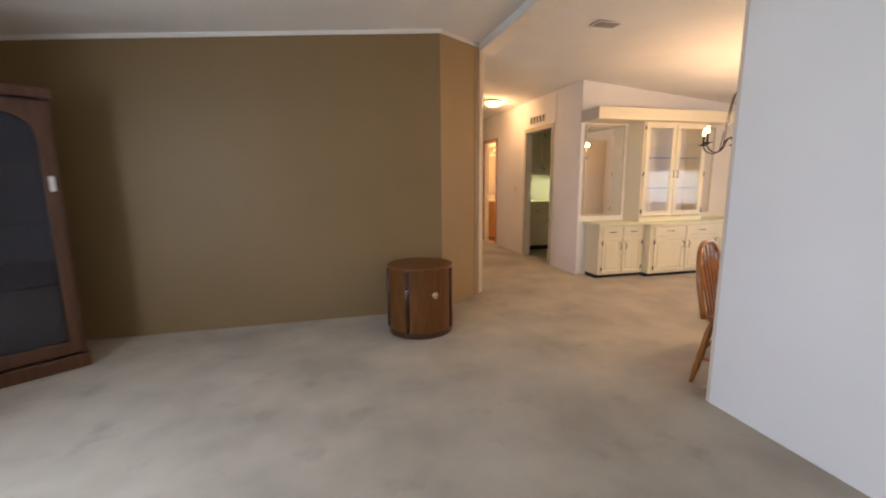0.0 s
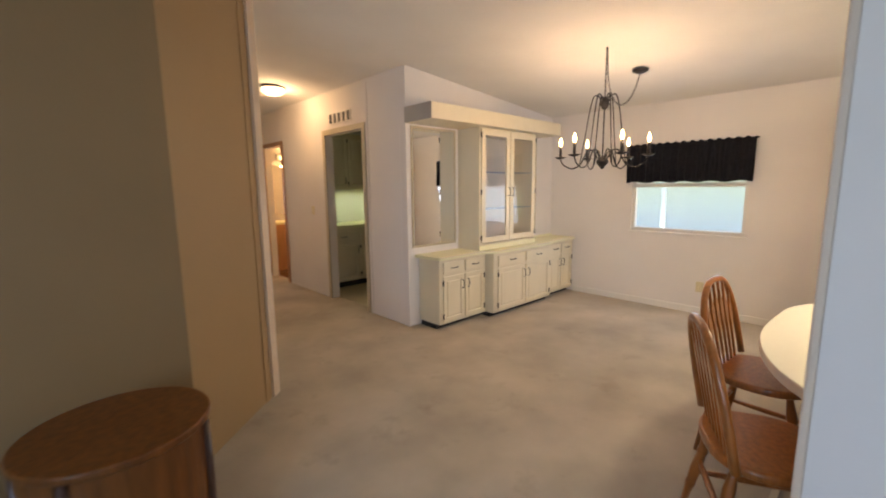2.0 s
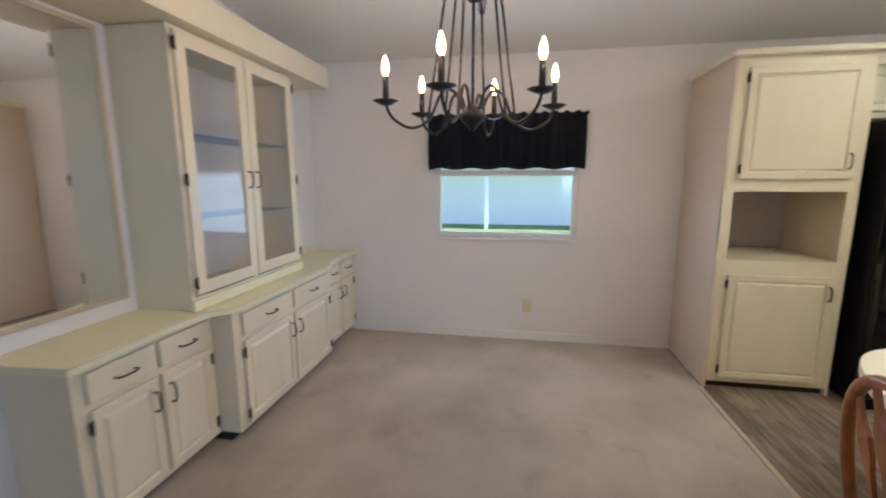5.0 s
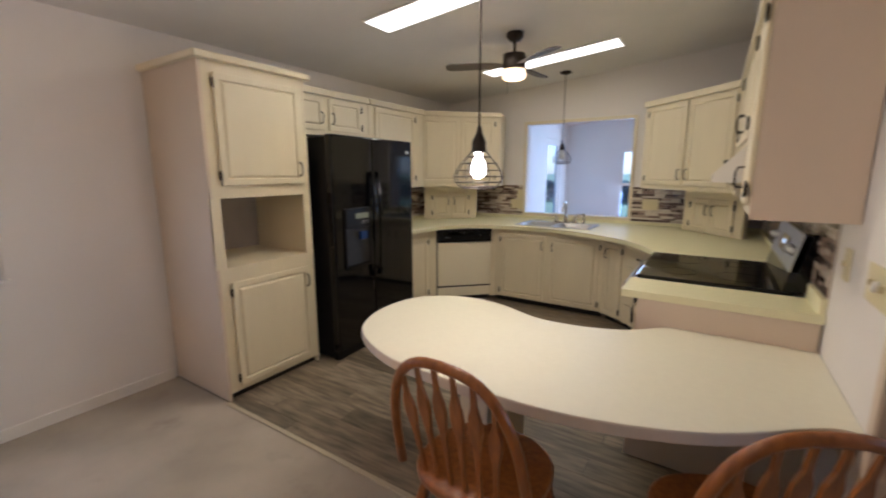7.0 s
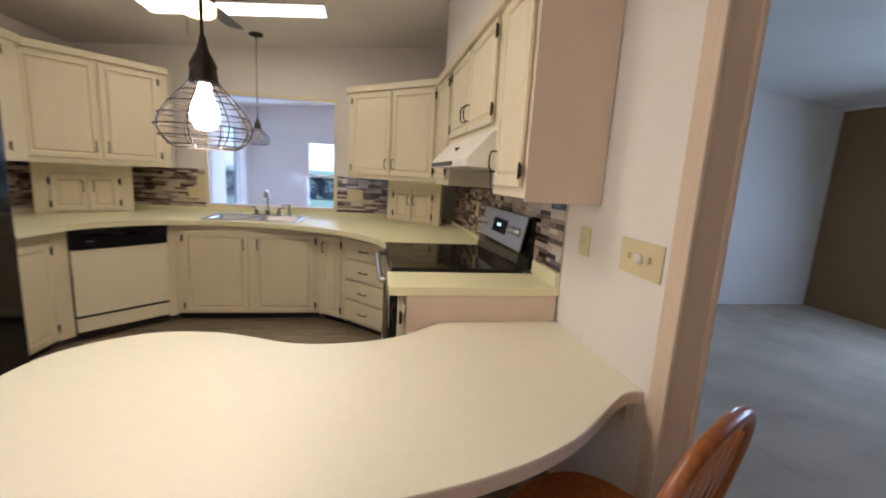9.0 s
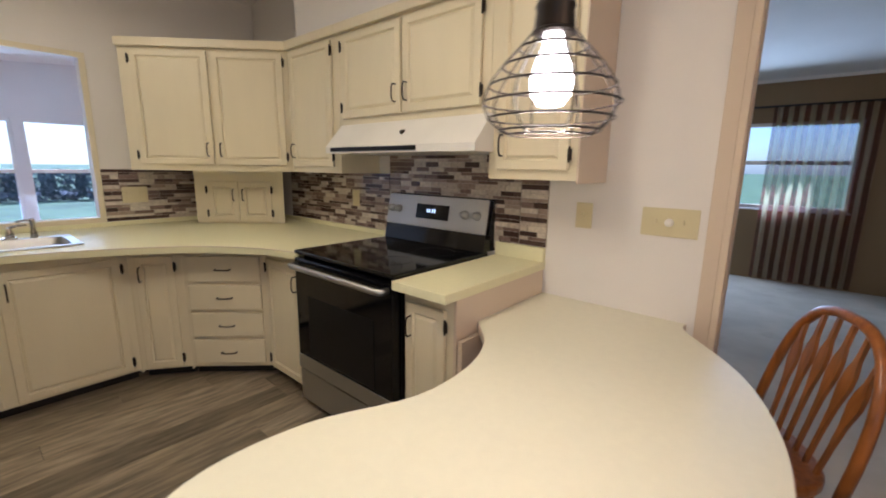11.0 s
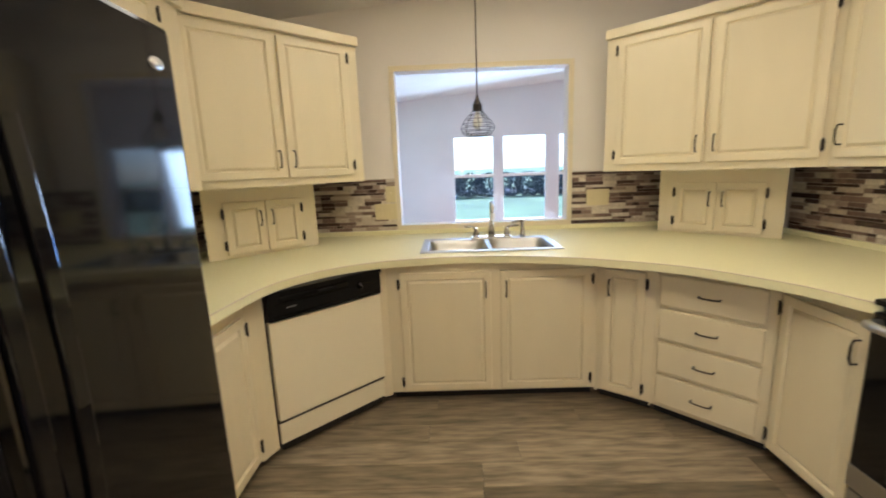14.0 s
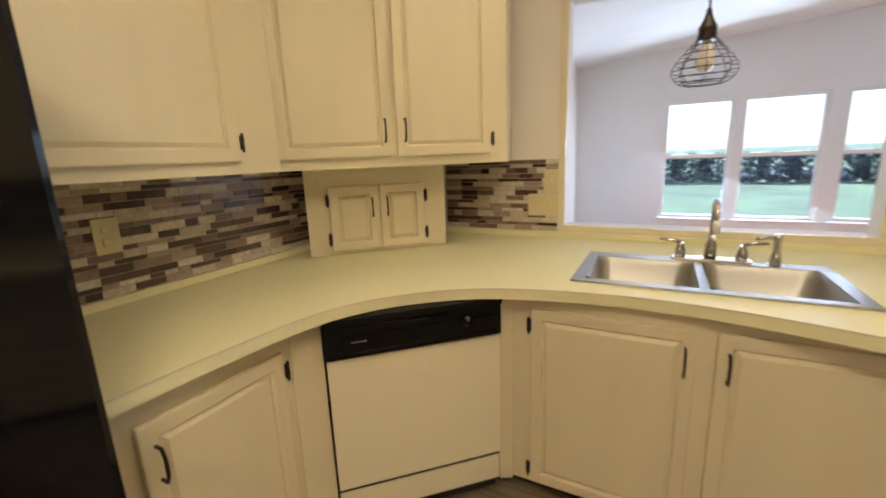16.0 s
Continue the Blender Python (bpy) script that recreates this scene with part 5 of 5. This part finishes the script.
def vent(m, w, h, n, label):
    root = thing("air_vent", m, label, "air vent", "air vents")
    part("backing", box(-w / 2, w / 2, -0.004, 0, -h / 2, h / 2), KICK if n > 4 else VENTM, root)
    for q in ((-w / 2, w / 2, -h / 2, -h / 2 + 0.012), (-w / 2, w / 2, h / 2 - 0.012, h / 2), (-w / 2, -w / 2 + 0.012, -h / 2 + 0.012, h / 2 - 0.012), (w / 2 - 0.012, w / 2, -h / 2 + 0.012, h / 2 - 0.012)):
        part("frame", box(q[0], q[1], -0.010, 0, q[2], q[3], 0.002), TRIM, root)
    for i in range(1, n):
        x = -w / 2 + w * i / n
        part("slat", box(x - 0.012, x + 0.012, -0.009, -0.003, -h / 2 + 0.012, h / 2 - 0.012), TRIM if n < 8 else VENTM, root)
    return root


vent(pose(3.199, 6.26, 2.235, 0, 0, -90), 0.50, 0.13, 5, "white wall vent over the utility room door")
vent(pose(2.62, 9.099, 2.22, 0, 0, 0), 0.45, 0.11, 5, "white wall vent over the bedroom door")
vent(pose(0.14, -1.351, 1.955, 0, 0, 180), 0.56, 0.11, 6, "white wall vent over the cased opening")
vent(pose(-0.635, -1.351, 1.955, 0, 0, 180), 0.56, 0.11, 6, "white wall vent over the cased opening")
vent(pose(2.38, 3.44, ceil_z(2.38) - 0.001, 90, 0, 0), 0.24, 0.14, 9, "small grey slatted ceiling air vent")

# ---- living room ----
tb = thing("drum_table", pose(0.72, 3.55, 0, 0, 0, 13), "dark walnut oval drum table with a fluted front", "side table")
el = [(0.287 * math.cos(k * math.tau / 48), 0.277 * math.sin(k * math.tau / 48)) for k in range(48)]
part("body", prism([(x * 0.95, y * 0.95) for x, y in el], 0.04, 0.57), WALNUT, tb)
part("plinth", prism([(x * 0.97, y * 0.97) for x, y in el], 0.0, 0.05, 0.006), WALNUTD, tb)
part("top", prism(el, 0.57, 0.60, 0.008), WALNUT, tb)
for a in (222, 318, 20, 160):
    x, y = 0.273 * math.cos(radians(a)), 0.264 * math.sin(radians(a))
    part("pilaster", tube([(x, y, 0.05), (x, y, 0.57)], 0.019, 8), WALNUTD, tb)
pl = lathe([(0.0, 0.0), (0.026, 0.0), (0.024, 0.005), (0.010, 0.008), (0.0, 0.008)], 20)
pl.transform(pose(0.015, -0.264, 0.37, 90, 0, 0))
hp = part("pull_plate", pl, mat("old_brass", (0.62, 0.50, 0.30), 0.35, 0.8), tb, "brass pull")
part("pull_ring", tube([(0.015 + 0.016 * math.cos(a * math.tau / 14), -0.274, 0.36 + 0.016 * math.sin(a * math.tau / 14)) for a in range(14)], 0.003, 5, True), bpy.data.materials["old_brass"], hp)

cu = thing("curio_cabinet", pose(-2.225, 3.155, 0, 0, 0, 36), "dark wooden corner curio cabinet with an arched glass door", "curio cabinet")
w, h_ = 0.56, 1.93
CURIOWOOD = mat("curio_wood", (0.085, 0.030, 0.011), 0.4, vary=0.3, scale=7, stretch=(5, 5, 0.7))
part("plinth", box(-0.02, w + 0.02, -0.015, 0.10, 0, 0.10, 0.008), CURIOWOOD, cu)
part("cornice", box(-0.02, w + 0.02, -0.02, 0.12, h_ - 0.07, h_, 0.012), CURIOWOOD, cu)
part("side", box(0, 0.02, 0.0, 0.12, 0.10, h_ - 0.07), CURIOWOOD, cu)
part("side", box(w - 0.02, w, 0.0, 0.06, 0.10, h_ - 0.07), CURIOWOOD, cu)
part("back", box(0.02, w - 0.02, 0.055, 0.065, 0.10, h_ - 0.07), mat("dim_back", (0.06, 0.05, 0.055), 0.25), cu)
part("stile", box(0.02, 0.085, -0.018, 0.004, 0.12, h_ - 0.09, 0.006), CURIOWOOD, cu)
part("stile", box(w - 0.085, w - 0.02, -0.018, 0.004, 0.12, h_ - 0.09, 0.006), CURIOWOOD, cu)
part("rail", box(0.085, w - 0.085, -0.018, 0.004, 0.12, 0.21, 0.006), CURIOWOOD, cu)
ar = [(0.085, h_ - 0.09), (w - 0.085, h_ - 0.09)] + [(w / 2 + (w / 2 - 0.085) * math.cos(a * math.pi / 16), h_ - 0.32 + 0.16 * math.sin(a * math.pi / 16)) for a in range(17)]
b = prism(ar, 0, 0.022)
b.transform(Matrix(((1, 0, 0, 0), (0, 0, 1, -0.018), (0, 1, 0, 0), (0, 0, 0, 1))))
part("arch", finish(b), CURIOWOOD, cu)
part("pane", box(0.08, w - 0.08, -0.008, -0.004, 0.2, h_ - 0.1), SMOKE, cu, "dim glass pane")
part("tag", box(w - 0.06, w - 0.03, -0.022, -0.018, 1.26, 1.36, 0.002), TRIM, cu, "small white paper tag")
for z in (0.62, 1.05, 1.45):
    part("shelf", box(0.02, w - 0.02, 0.004, 0.054, z, z + 0.006), SMOKE, cu)

STRIPES = bpy.data.materials.new("striped_sheer")
STRIPES.use_nodes = True
nt = STRIPES.node_tree
pb = nt.nodes["Principled BSDF"]
tc = nt.nodes.new("ShaderNodeTexCoord")
wv = nt.nodes.new("ShaderNodeTexWave")
wv.bands_direction, wv.wave_profile = "Y", "SIN"
wv.inputs["Scale"].default_value, wv.inputs["Distortion"].default_value = 3.2, 0.4
rp = nt.nodes.new("ShaderNodeValToRGB")
rp.color_ramp.elements[0].position, rp.color_ramp.elements[1].position = 0.42, 0.58
rp.color_ramp.elements[0].color, rp.color_ramp.elements[1].color = (0.20, 0.028, 0.035, 1), (0.58, 0.50, 0.34, 1)
nt.links.new(tc.outputs["Object"], wv.inputs["Vector"])
nt.links.new(wv.outputs["Fac"], rp.inputs[0])
nt.links.new(rp.outputs[0], pb.inputs["Base Color"])
pb.inputs["Roughness"].default_value = 0.8
tr = nt.nodes.new("ShaderNodeBsdfTranslucent")
nt.links.new(rp.outputs[0], tr.inputs[0])
mx = nt.nodes.new("ShaderNodeMixShader")
mx.inputs[0].default_value = 0.5
nt.links.new(pb.outputs[0], mx.inputs[1])
nt.links.new(tr.outputs[0], mx.inputs[2])
sheer, open_weave = nt.nodes.new("ShaderNodeMixShader"), nt.nodes.new("ShaderNodeBsdfTransparent")
sheer.inputs[0].default_value = 0.38
nt.links.new(mx.outputs[0], sheer.inputs[1])
nt.links.new(open_weave.outputs[0], sheer.inputs[2])
nt.links.new(sheer.outputs[0], nt.nodes["Material Output"].inputs[0])
bm = bmesh.new()
grid = []
for j in range(7):
    grid.append([bm.verts.new((WEST + 0.07 + 0.022 * math.sin(i * 0.9) * (0.6 + 0.4 * j / 6), 1.66 + i / 80 * 0.92, 2.06 - j / 6 * 2.03)) for i in range(81)])
for A, B in zip(grid, grid[1:]):
    for i in range(80):
        bm.faces.new((A[i], A[i + 1], B[i + 1], B[i]))
for f_ in bm.faces:
    f_.smooth = True
bmesh.ops.solidify(bm, geom=bm.faces[:], thickness=0.002)
cu2 = thing("curtain", pose(0, 0, 0), "full-length sheer curtain in red and cream stripes", "curtain")
part("cloth", bm, STRIPES, cu2)
part("rod", tube([(WEST + 0.06, 0.35, 2.07), (WEST + 0.06, 2.72, 2.07)], 0.012, 8), IRON, cu2)
for y in (0.45, 2.66):
    part("bracket", tube([(WEST + 0.001, y, 2.07), (WEST + 0.06, y, 2.07)], 0.007, 6), IRON, cu2)

# ---- back rooms ----
u = cabinet("utility_base_cabinet", pose(3.32, 7.03, 0), 2.16, 0.585, 0, 0.86, "cream utility room base cabinets with drawers over doors", 0.09)
for i in range(4):
    add_door(u, 0.05 + i * 0.52, 0.54 + i * 0.52, 0.12, 0.64, "l")
    add_drawer(u, 0.05 + i * 0.52, 0.54 + i * 0.52, 0.67, 0.80)
part("worktop", box(-0.0, 2.16, -0.03, 0.585, 0.86, 0.90, 0.004), COUNTER, u)
u = cabinet("utility_wall_cabinet", pose(3.32, 7.30, 0), 2.16, 0.315, 1.40, 2.20, "cream utility room wall cabinets with raised-panel doors", 0)
for i in range(4):
    add_door(u, 0.05 + i * 0.52, 0.54 + i * 0.52, 1.43, 2.16, "l", "bottom")
v = thing("bathroom_vanity", pose(4.2, 9.55, 0, 0, 0, 0), "oak bathroom vanity with a pale top", "vanity")
part("body", box(-0.8, 0.9, -0.52, 0.04, 0, 0.80, 0.004), DOORWOOD, v)
part("top", box(-0.82, 0.92, -0.54, 0.04, 0.80, 0.84, 0.006), COUNTER, v)
bl = thing("vanity_light", pose(4.2, 9.59, 2.0), "lit vanity light bar over the bathroom mirror", "wall light")
part("bar", box(-0.45, 0.45, -0.05, 0.0, -0.06, 0.06, 0.005), CHROME, bl)
for i in range(4):
    part("bulb", lathe([(0.0, -0.05), (0.035, -0.03), (0.045, 0.0), (0.035, 0.03), (0.0, 0.05)], 14, -0.33 + i * 0.22, -0.09), BULB, bl)
mi = thing("bathroom_mirror", pose(4.2, 9.598, 1.4), "plain frameless bathroom mirror", "mirror")
part("glass", box(-0.7, 0.8, -0.008, -0.001, -0.45, 0.45), MIRROR, mi)

# ---- outdoors ----
solo("ground", box(-400, 400, -400, 400, -0.75, -0.65), GRASS, "mown green lawn", "lawn", kind="structure")
solo("road", box(-400, 400, -37, -31, -0.66, -0.635), ROADM, "grey asphalt road", "road", kind="structure")


def house(m, w, d, h, label, glazed=True):
    root = thing("neighbor_house", m, label, "house")
    part("wall", box(-w / 2, w / 2, -d / 2, d / 2, 0, h), SIDING, root)
    for i in range(int(h / 0.25)):
        part("siding_lap", box(-w / 2 - 0.02, w / 2 + 0.02, -d / 2 - 0.02, -d / 2, i * 0.25, i * 0.25 + 0.235), SIDING, root)
    rb = bmesh.new()
    for x in (-w / 2 - 0.4, w / 2 + 0.4):
        for y, z in ((-d / 2 - 0.4, h), (d / 2 + 0.4, h), (0, h + d * 0.18)):
            rb.verts.new((x, y, z))
    rb.verts.ensure_lookup_table()
    for q in ((0, 1, 2), (3, 5, 4), (0, 3, 4, 1), (1, 4, 5, 2), (2, 5, 3, 0)):
        rb.faces.new([rb.verts[i] for i in q])
    part("roof", finish(rb), ROOFM, root)
    for x in (-w * 0.3, 0.1 * w, w * 0.36) if glazed else ():
        wn_ = part("window", box(x - 0.5, x + 0.5, -d / 2 - 0.06, -d / 2 - 0.021, 1.0, 2.2), TRIM, root)
        part("pane", box(x - 0.44, x + 0.44, -d / 2 - 0.07, -d / 2 - 0.06, 1.06, 2.14), BLACK, wn_)
    for k in range(5):
        x = -w / 2 + 0.3 + k * (w - 0.6) / 4
        part("porch_post", box(x - 0.07, x + 0.07, -d / 2 - 2.0, -d / 2 - 1.86, 0, h), SIDING, root)
    part("porch_roof", box(-w / 2, w / 2, -d / 2 - 2.2, -d / 2 - 0.02, h, h + 0.12), SIDING, root)
    return root


house(pose(24.5, 4.5, -0.65, 0, 0, -90), 16, 6, 2.9, "pale blue-grey neighbouring house with a carport", False)


def clumps(bm, cx, cy, cz, rx, ry, rz, n, size, rng):
    for _ in range(n):
        a, b = rng.uniform(0, math.tau), rng.uniform(-1, 1)
        q = rng.uniform(0.55, 1.0) ** 0.5
        s = math.sqrt(1 - b * b)
        p = Vector((cx + rx * q * s * math.cos(a), cy + ry * q * s * math.sin(a), cz + rz * q * b))
        m = Matrix.Translation(p) @ Euler((rng.uniform(0, 6), rng.uniform(0, 6), rng.uniform(0, 6))).to_matrix().to_4x4()
        k = size * rng.uniform(0.6, 1.4)
        v = [bm.verts.new(m @ Vector(o)) for o in ((-k, 0, 0), (0, -k * 0.5, 0.05), (k, 0, 0), (0, k * 0.5, -0.05))]
        bm.faces.new(v)


def tree(x, y, h, seed):
    rng = random.Random(seed)
    root = thing("tree", pose(x, y, -0.65), "leafy green garden tree", "tree", "garden trees")
    tk = tube([(0, 0, 0), (0.05, 0.02, h * 0.3), (0.0, 0.1, h * 0.6), (0.05, 0.0, h * 0.85)], [0.18, 0.14, 0.09, 0.03], 8)
    for k in range(5):
        a = k * 1.26 + rng.random()
        z = h * rng.uniform(0.35, 0.6)
        join(tk, tube([(0, 0.03, z), (0.5 * math.cos(a), 0.5 * math.sin(a), z + 0.5), (1.1 * math.cos(a), 1.1 * math.sin(a), z + 1.0)], [0.07, 0.045, 0.02], 6))
    part("trunk", tk, BARK, root)
    cr = bmesh.new()
    for k in range(9):
        a = rng.uniform(0, math.tau)
        clumps(cr, rng.uniform(0, 1.3) * math.cos(a), rng.uniform(0, 1.3) * math.sin(a), h * rng.uniform(0.55, 0.95), 0.9, 0.9, 0.7, 330, 0.10, rng)
    part("crown", cr, LEAF, root)


for i, (x, y, h) in enumerate(((-30, -12, 6.0), (-34, -26, 7.0))):
    tree(x, y, h, i + 5)
hb = bmesh.new()
rng = random.Random(3)
for i in range(30):
    clumps(hb, -14 + i * 1.3, -27.0 + 0.25 * math.sin(i * 2.1), 0.1, 1.0, 0.8, 0.85, 900, 0.09, rng)
solo("hedge", hb, LEAF, "dark green clipped garden hedge", "hedge", kind="stuff")
hb = bmesh.new()
for i in range(16):
    clumps(hb, -27 + 0.25 * math.sin(i * 2.3), -24 + i * 1.3, 0.0, 0.6, 0.75, 0.7, 240, 0.08, rng)
solo("hedge", hb, LEAF, "dark green garden hedge", "hedge", kind="stuff")

# ---- pieces: mosaic tiles and floor planks ----
tile_mesh = {}


def tile(length, h):
    key = (round(length, 3), round(h, 3))
    if key not in tile_mesh:
        tile_mesh[key] = mesh_from("tile", box(0, length, -0.005, 0, 0, h), TILE)
    return tile_mesh[key]


def mosaic(m, w, z0, z1, label, seed):
    rng = random.Random(seed)
    root = thing("backsplash", m, label, "backsplash", "mosaic backsplashes", "structure")
    part("grout_bed", box(0, w, -0.008, -0.001, z0, z1), GROUT, root)
    z, heights, j = z0 + 0.002, (0.023, 0.015, 0.023, 0.028, 0.015), 0
    while z + 0.012 < z1:
        h = min(heights[j % 5], round(z1 - z - 0.002, 3))
        x = 0.002
        while x < w - 0.012:
            ln = min(rng.choice((0.045, 0.07, 0.095, 0.095, 0.12)), w - 0.002 - x)
            if w - 0.002 - x - ln < 0.03:
                ln = w - 0.002 - x
            ob = new("tile", tile(ln, h))
            ob.parent = root
            ob.location = (x, -0.0075, z)
            x += ln + 0.0025
        z += h + 0.0025
        j += 1


mosaic(pose(EAST, 0.26, 0, 0, 0, -90), 1.42, CT + 0.032, UZ0, "brown and cream glass mosaic backsplash", 1)
mosaic(pose(5.30, BACK, 0, 0, 0, 180), 0.645, CT + 0.032, UZ0 + 0.0, "brown and cream glass mosaic backsplash", 2)
mosaic(pose(3.385, BACK, 0, 0, 0, 180), 0.70, CT + 0.032, UZ0 + 0.0, "brown and cream glass mosaic backsplash", 3)
mosaic(pose(2.21, -1.20, 0, 0, 0, 90), 1.22, CT + 0.032, UZ0, "brown and cream glass mosaic backsplash", 4)
mosaic(pose(2.21, 0.022, 0, 0, 0, 90), 0.97, CT + 0.032, 1.39, "brown and cream glass mosaic backsplash behind the range", 5)
mosaic(pose(2.21, 0.994, 0, 0, 0, 90), 0.148, CT + 0.072, UZ0, "brown and cream glass mosaic backsplash", 6)

fk = thing("floor_kitchen", pose(0, 0, 0), "grey-brown wood-look vinyl plank kitchen floor", "floor", kind="structure")
part("underlay", box(2.215, EAST - 0.005, BACK + 0.005, 1.99, 0.0005, 0.002), KICK, fk)
plank_mesh = {}
rng = random.Random(8)
y = BACK + 0.008
while y < 1.98:
    wd = min(0.15, 1.988 - y)
    x = 2.218 - rng.uniform(0.0, 1.0)
    while x < EAST - 0.01:
        x0, x1 = max(x, 2.218), min(x + 1.20, EAST - 0.008)
        if x1 - x0 > 0.03:
            key = (round(x1 - x0, 2), round(wd, 3))
            if key not in plank_mesh:
                plank_mesh[key] = mesh_from("plank", box(0, key[0] - 0.0015, 0, key[1] - 0.0015, 0.0, 0.004, 0.0008), VINYL)
            ob = new("plank", plank_mesh[key])
            ob.parent = fk
            ob.location = (x0, y, 0.0015)
        x += 1.2
    y += 0.15
solo("trim_carpet_edge", box(2.215, 5.09, 1.988, 2.015, 0.001, 0.010, 0.003), GREENBEIGE, "thin metal strip between carpet and vinyl", "floor strip", kind="structure")
